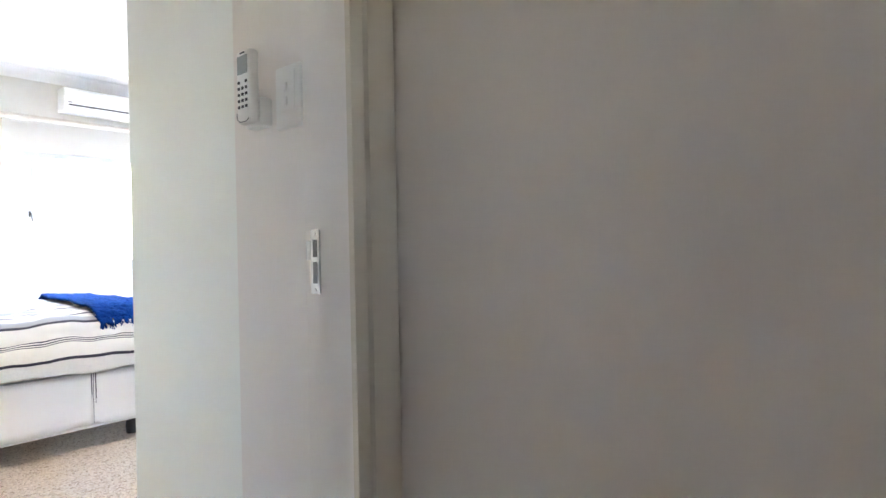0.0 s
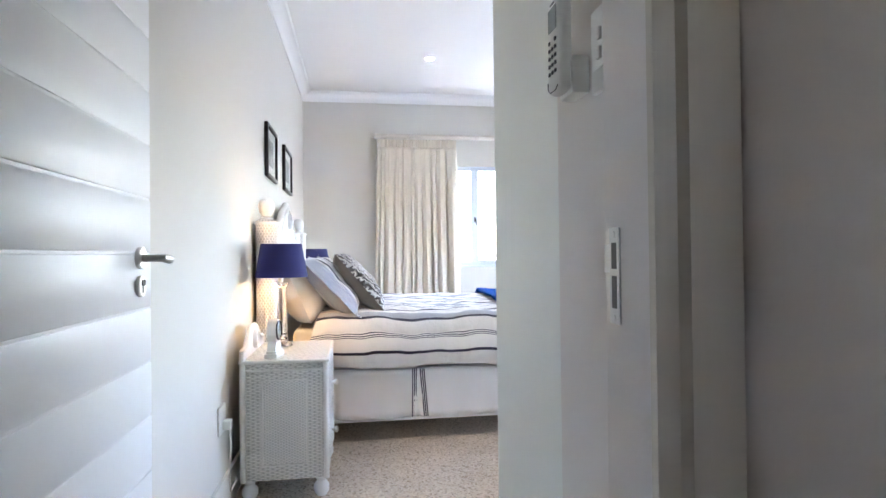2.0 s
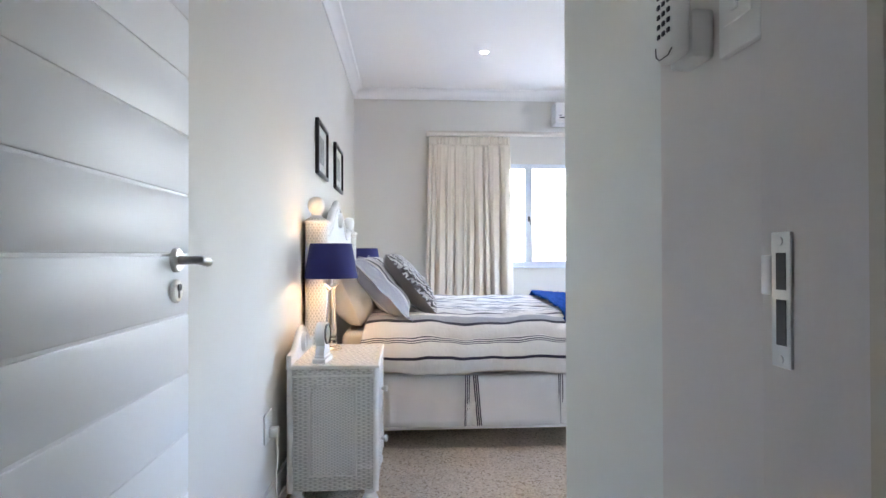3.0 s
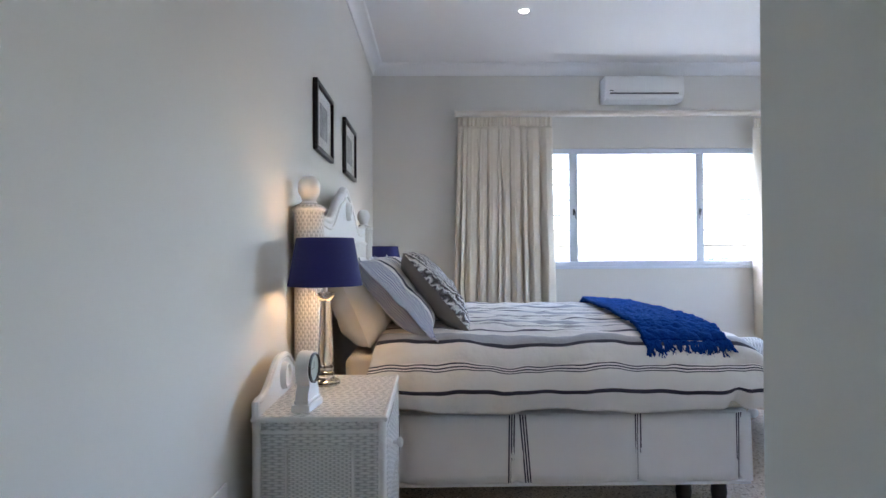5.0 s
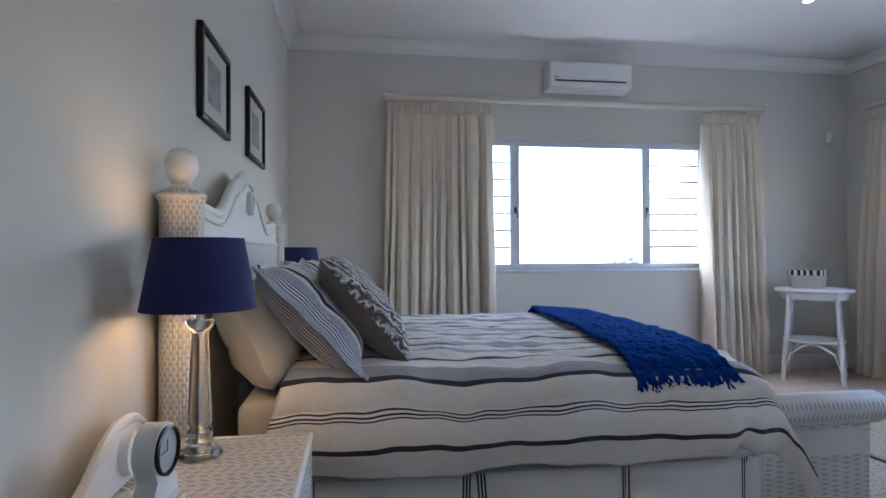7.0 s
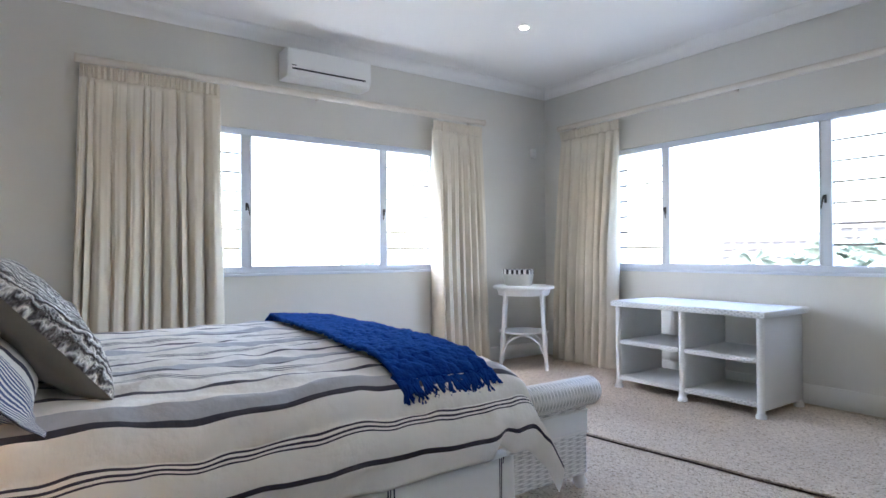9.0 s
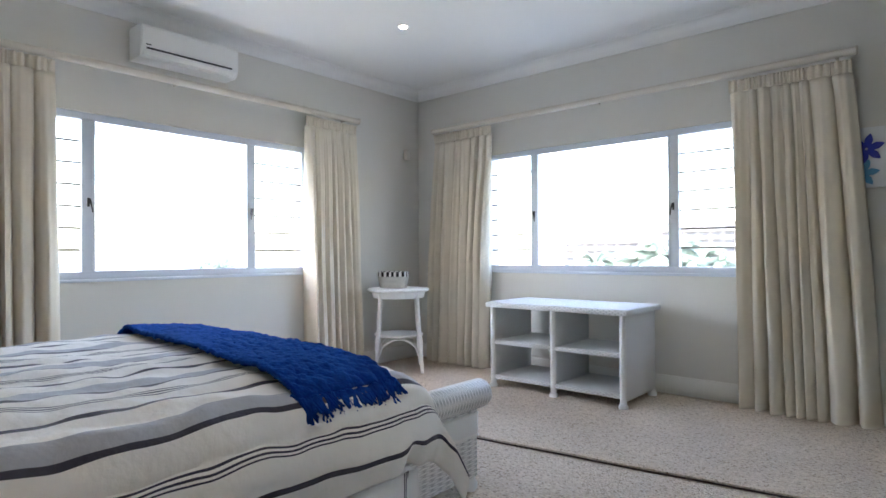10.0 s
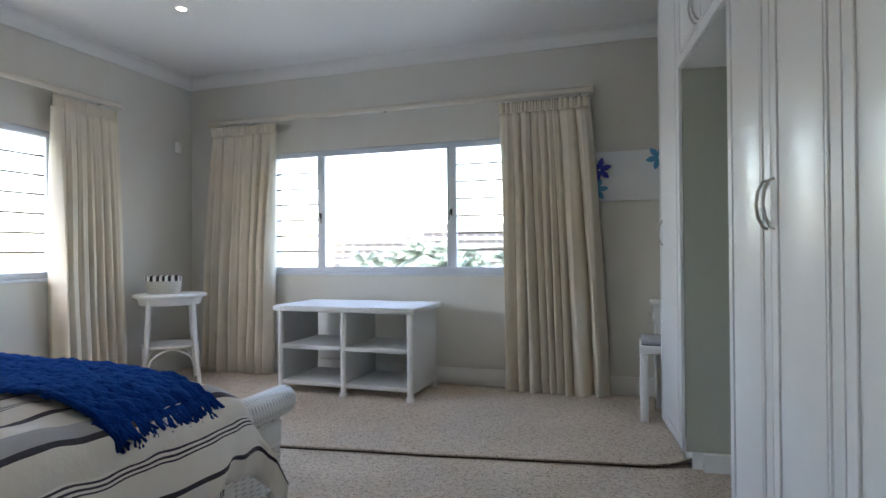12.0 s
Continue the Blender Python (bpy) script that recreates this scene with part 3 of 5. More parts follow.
# ---- bed ----
BX0, BX1 = -5.42, -3.64                 # far and near side of the bed base
BXC = (BX0 + BX1) / 2
bed = empty("bed", (0, 0, 0), "double bed with white wicker headboard and pleated white valance", "bed")
part("base", B(((BX0 + 0.03, 0.0, 0.10), (BX1 - 0.03, 1.745, 0.34), 0.01)), M_SKIRT, bed)
part("mattress", B(((BX0 + 0.02, 0.0, 0.342), (BX1 - 0.02, 1.755, 0.585), 0.04, 4)), M_SHEET, bed, "cream fitted sheet over the mattress")
for x in (BX0 + 0.15, BX1 - 0.12):
    for y in (0.12, 1.50, 1.66):
        part("leg", bm_lathe(bmesh.new(), [(0, 0), (0.03, 0.0), (0.035, 0.04), (0.028, 0.10), (0.03, 0.185), (0, 0.185)], 14, (x, y, FZ)), M_BLACKM, bed, "short dark bed leg")

# valance with inverted pleats and navy stripe pairs on each pleat
def valance_side(x, sgn):
    def f(a, b):
        y = 0.02 + 1.72 * a
        z = 0.335 - 0.286 * b
        w = 0.006 * math.sin(y * 14 + 1) * b + 0.004 * math.sin(y * 37) * b
        for p in (0.24, 0.735, 1.26, 1.70):
            d = abs(y - p)
            if d < 0.03:
                w -= (0.03 - d) * 0.7 * (0.4 + b)
        return Vector((x + sgn * (w + 0.012 * b), y, z))
    v = part("valance", bm_sheet(bmesh.new(), f, 160, 8), M_SKIRT, bed, "white pleated cotton valance")
    m = v.modifiers.new("solid", "SOLIDIFY")
    m.thickness = 0.003
    for p in (0.225, 0.715, 0.76, 1.255, 1.69):
        for k in range(3):
            o = (k - 1) * 0.011
            lean = 0.022 if p == 0.76 else (-0.006 if p == 0.715 else 0.004)
            def g(a, b, p=p, o=o, lean=lean):
                y = p + o + (a - 0.5) * 0.0065 + lean * b
                q = f((y - 0.02) / 1.72, b)
                return q + Vector((sgn * 0.0035, 0, 0))
            part("pleat_stripe", bm_sheet(bmesh.new(), g, 1, 8), M_NAVYS, v, "navy woven stripe")


valance_side(BX1, 1)
hem = part("hem_board", B(((BX1 - 0.022, 0.02, 0.030), (BX1 + 0.006, 1.74, 0.046), 0.004)), M_SKIRT, bed)

# headboard: posts with ball finials, an arched panel with a bead, woven band below
PYC = -0.125
def post(x):
    prof = [(0, FZ), (0.05, FZ), (0.056, 0.0), (0.062, 0.10), (0.060, 1.19), (0.064, 1.20), (0.064, 1.215), (0.05, 1.225), (0, 1.225)]
    bm = bm_lathe(bmesh.new(), prof, 40, (x, PYC, 0))
    uv = bm.loops.layers.uv.verify()
    for fc in bm.faces:
        for lp in fc.loops:
            c = lp.vert.co
            a = math.atan2(c.y - PYC, c.x - x) % (2 * math.pi)
            lp[uv].uv = (c.z, 0.06 * a)
        us = [lp[uv].uv[1] for lp in fc.loops]
        if max(us) - min(us) > 0.2:
            for lp in fc.loops:
                if lp[uv].uv[1] < 0.19:
                    lp[uv].uv = (lp[uv].uv[0], lp[uv].uv[1] + 0.377)
    p = part("post", bm, M_POSTW, bed, "round woven wicker bedpost")
    part("collar", bm_tube(bmesh.new(), [(x + 0.063 * math.cos(a), PYC + 0.063 * math.sin(a), 1.207 + 0.002 * math.sin(18 * a)) for a in [2 * math.pi * k / 72 for k in range(73)]], 0.007, 8), M_CANE, p, "braided cane collar")
    fin = bm_lathe(bmesh.new(), [(0, 1.22), (0.036, 1.222), (0.038, 1.232), (0.026, 1.242), (0.032, 1.256), (0.042, 1.272), (0.046, 1.294), (0.043, 1.318), (0.030, 1.338), (0.012, 1.345), (0, 1.345)], 28, (x, PYC, 0))
    part("finial", fin, M_WHITE, p, "white-painted turned ball finial")


M_POSTW = wicker("white_wicker_post", (0.80, 0.78, 0.74), 210, 330, 0.8)
HX_N, HX_F = -3.555, -5.385
post(HX_N)
post(HX_F)
hc, hw = (HX_N + HX_F) / 2, (HX_N - HX_F) / 2 - 0.06
def hb_top(x):
    a = abs(x - hc) / hw
    if a < 0.16:
        return 1.385 - 0.05 * (a / 0.16) ** 2
    if a < 0.62:
        s = (a - 0.16) / 0.46
        return 1.335 - 0.155 * (0.5 - 0.5 * math.cos(math.pi * s))
    return 1.18 + 0.03 * ((a - 0.62) / 0.38) ** 2
xs = [hc - hw + 2 * hw * k / 60 for k in range(61)]
part("headboard", bm_prism(bmesh.new(), [(x, hb_top(x)) for x in xs] + [(hc + hw, 0.35), (hc - hw, 0.35)], PYC - 0.018, PYC + 0.018), M_WHITE, bed, "white-painted arched headboard panel")
part("headboard_rim", bm_tube(bmesh.new(), [(x, PYC, hb_top(x)) for x in xs], 0.022, 12), M_CANE, bed, "braided cane rim")
part("headboard_bead", bm_tube(bmesh.new(), [(x, PYC + 0.020, hb_top(x) - 0.035) for x in xs[2:-2]], 0.006, 8), M_CANE, bed)
part("woven_band", B(((hc - hw + 0.02, PYC + 0.016, 0.98), (hc + hw - 0.02, PYC + 0.026, 1.09), 0.003)), M_WICKER_F, bed, "fine woven wicker band", uvs=True)
for z in (0.975, 1.095):
    part("rail", bm_tube(bmesh.new(), [(hc - hw, PYC + 0.022, z), (hc + hw, PYC + 0.022, z)], 0.010, 10), M_CANE, bed)
part("medallion", bm_lathe(bmesh.new(), [(0, 0.012), (0.03, 0.014), (0.036, 0.028), (0.046, 0.030), (0.052, 0.022), (0.054, 0.0), (0, 0.0)], 28, (hc, PYC + 0.014, 1.265), "y"), M_WHITE, bed, "round carved medallion")

# duvet: one cloth over the mattress, stripes along the bed, loose at the foot corner
def duvet_pt(a, b):
    """a: across from the near hem to the far hem; b: from the head to the foot."""
    W = 1.80
    drop = 0.275
    total = 2 * drop + W
    s = a * total
    y0, y1 = 0.05 + 0.10 * min(1.0, s / 0.35), 2.03
    y = y0 + (y1 - y0) * b
    top = 0.655
    xn, xf = BX1 + 0.035, BX0 - 0.035
    R = 0.11
    def edge(q):
        # distance q from the hem up the side and onto the top, with a round shoulder
        side = drop - 0.06
        if q < side:
            return 0.012 + 0.03 * math.sin(math.pi * q / side), 0.355 + q * (top - R - 0.355) / side
        ang = min((q - side) / (R * 1.45), 1.0) * math.pi / 2
        return -R * (1 - math.cos(ang)), top - R + R * math.sin(ang)
    if s < drop + 0.12:
        o, z = edge(s)
        x = xn + o
        if s > drop - 0.06 + R * 1.45:
            x = xn - R - (s - (drop - 0.06 + R * 1.45)) * 0.98
    elif s > total - drop - 0.12:
        q = total - s
        o, z = edge(q)
        x = xf - o
        if q > drop - 0.06 + R * 1.45:
            x = xf + R + (q - (drop - 0.06 + R * 1.45)) * 0.98
    else:
        q0 = drop - 0.06 + R * 1.45
        k = (s - q0) / (total - 2 * q0)
        x = (xn - R) + ((xf + R) - (xn - R)) * k
        z = top
    inside = max(0.0, min((xn - x) / 0.5, (x - xf) / 0.5, 1.0))
    z += 0.03 * math.sin(0.5 * math.pi * inside) * (0.6 + 0.4 * math.sin(2.1 * y + 0.7))
    # soft folds
    nz = noise.noise(Vector((x * 3.0, y * 2.2, 1.3))) * 0.016 + noise.noise(Vector((x * 8, y * 5, 4.0))) * 0.013 + noise.noise(Vector((x * 17 + y * 6, y * 10 - x * 4, 7.0))) * 0.008 + 0.006 * (0.3 - abs(noise.noise(Vector((x * 7 - y * 5, y * 6 + x * 3, 11.0)))))
    z += nz * (1.0 if s > 0.12 else 0.7)
    if s < drop + 0.1 or s > total - drop - 0.1:
        sg = 1 if s < total / 2 else -1
        x += sg * (noise.noise(Vector((y * 4.2, z * 4, 2.0))) * 0.022 + noise.noise(Vector((y * 11, z * 3, 9.0))) * 0.008)
    # foot end: rolls over the edge of the mattress and hangs between bed and bench
    q = y - 1.70
    if q > 0:
        side = max(0.0, min(1.0, (min(s, total - s) - 0.10) / 0.25))
        ang = min(q / 0.16, 1.0) * math.pi / 2
        fall = 0.10 * (1 - math.cos(ang)) + max(0.0, q - 0.16)
        y = 1.70 + 0.11 * math.sin(ang) + 0.06 * max(0.0, q - 0.16) / 0.17 * (1 - side)
        z -= fall * (0.55 + 0.45 * side)
        # the loose corner swings out and folds once
        cn = (1 - side) * min(1.0, q / 0.33)
        x += (1 if s < total / 2 else -1) * (0.035 * cn - 0.03 * math.sin(math.pi * min(1.0, q / 0.2)) * (1 - side))
        z += 0.02 * math.sin(9 * q) * (1 - side)
    # gathered crease where the side meets the corner
    if s < 0.16:
        g = math.exp(-((y - 1.655) / 0.035) ** 2) * (1 - s / 0.16)
        x -= 0.035 * g
        z += 0.03 * g
    hemw = max(0.0, 1 - s / 0.1)
    z += hemw * 0.012 * math.sin(y * 9)
    return Vector((x, y, max(z, 0.2)))


dv = new("duvet", mesh_of("duvet", bm_sheet(bmesh.new(), duvet_pt, 190, 150, lambda a, b: (a * 2.35, b * 1.9)), M_DUVET))
tagged(dv, "cream duvet with navy and grey stripes on the bed", "duvet")
md = dv.modifiers.new("solid", "SOLIDIFY")
md.thickness, md.offset = 0.012, -1

# knitted throw across the foot of the bed
def throw_pt(a, b):
    # a: from the near fringe to the far side; b: across the strip, head side to foot side
    y = 1.29 + 0.37 * b + 0.18 * a + 0.04 * a * b
    x = -3.675 - 1.80 * a
    aa = (BX1 + 0.035 - x)
    hang = max(0.0, 0.10 - aa) / 0.10
    base = 0.655 - 0.05 * hang - 0.035 * max(0, 0.2 - aa) / 0.2
    inside = max(0.0, min((BX1 + 0.035 - x) / 0.5, (x - BX0 + 0.035) / 0.5, 1.0))
    z = base + 0.03 * math.sin(0.5 * math.pi * inside) * (0.6 + 0.4 * math.sin(2.1 * y + 0.7)) + 0.024
    if y > 1.66:
        e = min(1.0, (y - 1.66) / 0.32)
        z -= 0.045 * e * e * (3 - 2 * e)
    z += noise.noise(Vector((x * 3.0, y * 2.2, 1.3))) * 0.016 + 0.010 * noise.noise(Vector((x * 5, y * 6, 3))) + 0.006 * noise.noise(Vector((x * 15, y * 17, 5)))
    if a > 0.93:
        z -= (a - 0.93) * 0.6
    z += 0.007 * noise.noise(Vector((x * 34, y * 34, 8))) + 0.004 * noise.noise(Vector((x * 70, y * 70, 2)))
    if hang > 0:
        z -= 0.03 * hang * hang
    x += 0.03 * noise.noise(Vector((y * 7, 2, a * 3))) * (1 - a)
    return Vector((x, y, z))


throw = empty("throw_blanket", (0, 0, 0), "royal blue knitted wool throw with fringe laid across the bed", "throw blanket")
tb = part("blanket", bm_sheet(bmesh.new(), throw_pt, 210, 80), M_THROW, throw)
mm = tb.modifiers.new("solid", "SOLIDIFY")
mm.thickness, mm.offset = 0.016, 1
rnd = random.Random(4)
fr = bmesh.new()
for k in range(420):
    b = (k + rnd.random()) / 420
    p = throw_pt(0.0, b)
    tuft = math.sin(b * 44) * 0.5 + 0.5
    ln = 0.035 + 0.045 * tuft + 0.02 * rnd.random()
    dx, dy = rnd.uniform(-0.01, 0.02), 0.018 * math.cos(b * 44) + rnd.uniform(-0.010, 0.010)
    bm_tube(fr, [p + Vector((-0.02, 0, 0.012)), p + Vector((0.015, dy * 0.3, 0.004)), p + Vector((0.034 + dx * 0.3, dy * 0.7, -ln * 0.3)), p + Vector((0.045 + dx, dy * 1.3, -ln * 0.6))], [0.008, 0.007, 0.006, 0.003], 5)
part("fringe", fr, M_THROW, throw, "twisted blue wool fringe")

# pillows and cushions
def pillow(name, w, h, t, at, rx, rz, material, label, category, uvf=None, seed=0, ear=0.0):
    """A stuffed pillow, w along x, h up its face, thickness t; leans by rx."""
    bm = bmesh.new()
    uv = bm.loops.layers.uv.verify()
    N = 34
    def surf(a, b, side):
        u, v = a * 2 - 1, b * 2 - 1
        pu, pv = (min(1.0, abs(c) / (1 - ear)) for c in (u, v))
        puff = max(0.0, (1 - pu ** 4) * (1 - pv ** 4)) ** 0.55 + 0.018 * (ear > 0)
        pin = 1 - 0.07 * (1 - abs(u)) * abs(v) ** 6 - 0.0
        wz = noise.noise(Vector((u * 2.2 + seed, v * 2.2, side * 3.0))) * 0.018 * puff + 0.010 * noise.noise(Vector((u * 5 + seed, v * 5, side))) * puff
        if ear:
            wz += 0.028 * noise.noise(Vector((u * 2.5, v * 2.5, seed))) * max(0.0, max(abs(u), abs(v)) - 0.7) / 0.3
        k = 0.93 + 0.07 * abs(u * v)
        return Vector((u * w / 2 * k, side * (t / 2 * puff) + wz, v * h / 2 * k * pin))
    for side in (-1, 1):
        g = [[bm.verts.new(surf(i / N, j / N, side)) for j in range(N + 1)] for i in range(N + 1)]
        for i in range(N):
            for j in range(N):
                q = ((i, j), (i + 1, j), (i + 1, j + 1), (i, j + 1))
                f = bm.faces.new([g[p][r] for p, r in q])
                for lp, (p, r) in zip(f.loops, q):
                    lp[uv].uv = uvf(p / N, r / N) if uvf else (p / N * w, r / N * h)
    bmesh.ops.remove_doubles(bm, verts=bm.verts, dist=0.0005)
    ob = new(name, mesh_of(name, bm, material))
    ob.matrix_world = pose(*at, rx, 0, rz)
    return tagged(ob, label, category, "pillows on the bed")


def zebra():
    m = bpy.data.materials.new("ruched_satin")
    m.use_nodes = True
    n, l = m.node_tree.nodes, m.node_tree.links
    b = n["Principled BSDF"]
    b.inputs["Roughness"].default_value = 0.4
    b.inputs["Sheen Weight"].default_value = 0.4
    tc = n.new("ShaderNodeTexCoord")
    mp = n.new("ShaderNodeMapping")
    mp.inputs["Scale"].default_value = (1.0, 1.0, 1.0)
    mp.inputs["Rotation"].default_value = (0, 0, 0.2)
    l.new(tc.outputs["UV"], mp.inputs["Vector"])
    w = n.new("ShaderNodeTexWave")
    w.inputs["Scale"].default_value = 13
    w.inputs["Distortion"].default_value = 7
    w.inputs["Detail"].default_value = 3
    w.inputs["Detail Scale"].default_value = 3
    l.new(mp.outputs[0], w.inputs["Vector"])
    r = ramp_of(n, [(0.0, (0.07, 0.06, 0.055)), (0.3, (0.16, 0.14, 0.14)), (0.55, (0.30, 0.28, 0.30)), (0.75, (0.60, 0.55, 0.50)), (0.95, (0.70, 0.66, 0.62))])
    l.new(w.outputs["Fac"], r.inputs[0])
    l.new(r.outputs[0], b.inputs["Base Color"])
    bp = n.new("ShaderNodeBump")
    bp.inputs["Distance"].default_value = 0.02
    l.new(w.outputs["Fac"], bp.inputs["Height"])
    l.new(bp.outputs["Normal"], b.inputs["Normal"])
    return m


M_ZEBRA = zebra()
# plain cream pillows lean on the headboard, striped ones on them, ruched cushions in front
pillow("pillow", 0.72, 0.37, 0.24, (-4.03, 0.035, 0.785), 24, 0, M_SHEET, "plain cream cotton pillow leaning on the headboard", "pillow", seed=1)
pillow("pillow", 0.72, 0.37, 0.24, (-4.98, 0.035, 0.785), 24, 0, M_SHEET, "plain cream cotton pillow leaning on the headboard", "pillow", seed=2)
pillow("striped_pillow", 0.80, 0.52, 0.19, (-4.04, 0.215, 0.825), 44, 0, M_STRIPE_P, "white pillow with navy and grey stripes", "pillow", lambda a, b: (a, b * 0.46), seed=3, ear=0.11)
pillow("striped_pillow", 0.80, 0.52, 0.19, (-4.98, 0.215, 0.825), 44, 0, M_STRIPE_P, "white pillow with navy and grey stripes", "pillow", lambda a, b: (a, b * 0.46), seed=4, ear=0.11)
def cushion(x, seed):
    ob = pillow("cushion", 0.47, 0.47, 0.15, (x, 0.385, 0.848), 40, 3, M_ZEBRA, "square cushion with ruched grey and brown front, taupe back", "cushion", lambda a, b: (a * 0.47, b * 0.47), seed)
    ob.data.materials.append(M_CUSHB)
    for p in ob.data.polygons:
        if p.center.y < 0.006:
            p.material_index = 1
cushion(-4.02, 5)
cushion(-4.62, 6)

# ---- bedside cabinets, lamps, clock ----
def spiral_rim(pts, r=0.009):
    return bm_tube(bmesh.new(), pts, r, 8)


def nightstand(at, label):
    root = empty("bedside_cabinet", at, label, "bedside cabinet", "bedside cabinets")
    x0, x1, y0, y1, z0, z1 = 0.0, 0.575, 0.0, 0.385, 0.085, 0.63
    part("body", B(((x0 + 0.01, y0 + 0.01, z0), (x1 - 0.01, y1 - 0.01, z1 - 0.018), 0.006)), M_WICKER, root, "white woven wicker carcass", uvs=True)
    part("top", B(((x0, y0, z1 - 0.02), (x1, y1, z1), 0.006)), M_WICKER_H, root, "herringbone woven wicker top", uvs=True)
    for s in (0, 1):
        px = x1 - 0.010 if s else x0 + 0.004
        part("side_panel", B(((px, y0 + 0.10, z0 + 0.075), (px + 0.006, y1 - 0.10, z1 - 0.095), 0.002)), M_WICKER_F, root, "finer woven inset panel", uvs=True)
        ex = x1 - 0.003 if s else x0 + 0.003
        a, b, c, d = y0 + 0.095, y1 - 0.095, z0 + 0.07, z1 - 0.09
        part("panel_braid", spiral_rim([(ex, a, c), (ex, b, c), (ex, b, d), (ex, a, d), (ex, a, c)], 0.005), M_CANE, root)
    for x in (x0 + 0.006, x1 - 0.006):
        for y in (y0 + 0.008, y1 - 0.008):
            part("corner_post", bm_tube(bmesh.new(), [(x, y, z0), (x, y, z1 - 0.01)], 0.013, 10), M_CANE, root)
            part("foot", bm_lathe(bmesh.new(), [(0, 0), (0.022, 0.0), (0.034, 0.02), (0.036, 0.045), (0.024, 0.065), (0.02, 0.07), (0.026, 0.078), (0.026, 0.088), (0, 0.088)], 18, (x + (0.025 if x < 0.2 else -0.025), y + (0.025 if y < 0.2 else -0.025), 0)), M_WHITE, root)
    part("rim", spiral_rim([(x0, y0, z1 - 0.006), (x1, y0, z1 - 0.006), (x1, y1, z1 - 0.006), (x0, y1, z1 - 0.006), (x0, y0, z1 - 0.006)], 0.010), M_CANE, root, "braided cane rim")
    part("lower_rim", spiral_rim([(x0 + 0.004, y0 + 0.004, z1 - 0.045), (x1 - 0.004, y0 + 0.004, z1 - 0.045), (x1 - 0.004, y1 - 0.004, z1 - 0.045), (x0 + 0.004, y1 - 0.004, z1 - 0.045), (x0 + 0.004, y0 + 0.004, z1 - 0.045)], 0.006), M_CANE, root)
    for za, zb in ((0.11, 0.335), (0.35, 0.575)):
        dr = part("drawer_front", B(((x0 + 0.05, y1 - 0.012, za), (x1 - 0.05, y1 + 0.004, zb), 0.004)), M_WICKER, root, "woven drawer front", uvs=True)
        part("knob", bm_lathe(bmesh.new(), [(0, 0), (0.008, 0), (0.008, 0.012), (0.016, 0.018), (0.017, 0.027), (0.010, 0.034), (0, 0.035)], 16, ((x0 + x1) / 2, y1 + 0.003, (za + zb) / 2), "y"), M_WHITE, dr)
    # arched gallery along the back
    gx = [x0 + (x1 - x0) * k / 40 for k in range(41)]
    def gz(x):
        a = abs((x - x0) / (x1 - x0) - 0.5) * 2
        return z1 + 0.045 + 0.085 * (0.5 + 0.5 * math.cos(math.pi * min(1, max(0, (a - 0.10) / 0.72))))
    part("gallery", bm_prism(bmesh.new(), [(x, gz(x)) for x in gx] + [(x1, z1), (x0, z1)], y0, y0 + 0.014), M_WHITE, root, "arched white gallery board")
    part("gallery_rim", spiral_rim([(x0, y0 + 0.007, z1)] + [(x, y0 + 0.007, gz(x)) for x in gx] + [(x1, y0 + 0.007, z1)], 0.012), M_CANE, root, "braided cane rim")
    part("medallion", bm_lathe(bmesh.new(), [(0, 0.010), (0.03, 0.011), (0.036, 0.02), (0.044, 0.020), (0.048, 0.0), (0, 0.0)], 24, ((x0 + x1) / 2, y0 + 0.013, z1 + 0.065), "y"), M_WHITE, root)
    return root


nightstand((-3.455, -0.145, FZ), "white woven wicker bedside cabinet with arched gallery and bun feet")
nightstand((-6.06, -0.145, FZ), "white woven wicker bedside cabinet beyond the bed")

def table_lamp(at):
    root = empty("table_lamp", at, "table lamp with navy drum shade on a clear crystal column", "lamp", "bedside lamps")
    part("base", bm_lathe(bmesh.new(), [(0, 0), (0.052, 0.0), (0.054, 0.006), (0.050, 0.016), (0.034, 0.022), (0.028, 0.032), (0.032, 0.040), (0.020, 0.048), (0, 0.048)], 32), M_CRYSTAL, root, "stepped crystal foot")
    col = bmesh.new()
    bm_lathe(col, [(0, 0.05), (0.030, 0.05), (0.031, 0.062), (0.022, 0.072), (0.029, 0.085), (0.021, 0.30), (0.024, 0.31), (0.034, 0.322), (0.036, 0.336), (0, 0.336)], 12)
    part("column", col, M_CRYSTAL, root, "faceted clear crystal column")
    part("stem", bm_tube(bmesh.new(), [(0, 0, 0.337), (0, 0, 0.395)], 0.008, 12), M_STEEL, root, "polished metal lamp holder")
    part("shade", bm_lathe(bmesh.new(), [(0.135, 0.362), (0.1365, 0.362), (0.105, 0.537), (0.1035, 0.537), (0.1335, 0.364)], 56), M_SHADE, root, "navy fabric drum shade")
    part("lining", bm_lathe(bmesh.new(), [(0.1325, 0.365), (0.1025, 0.535)], 48), M_SHADE_IN, root, "pale shade lining")
    part("bulb", bm_lathe(bmesh.new(), [(0, 0.396), (0.012, 0.397), (0.014, 0.41), (0.026, 0.435), (0.028, 0.452), (0.018, 0.472), (0, 0.478)], 20), M_BULB, root, "glowing warm bulb")
    return root


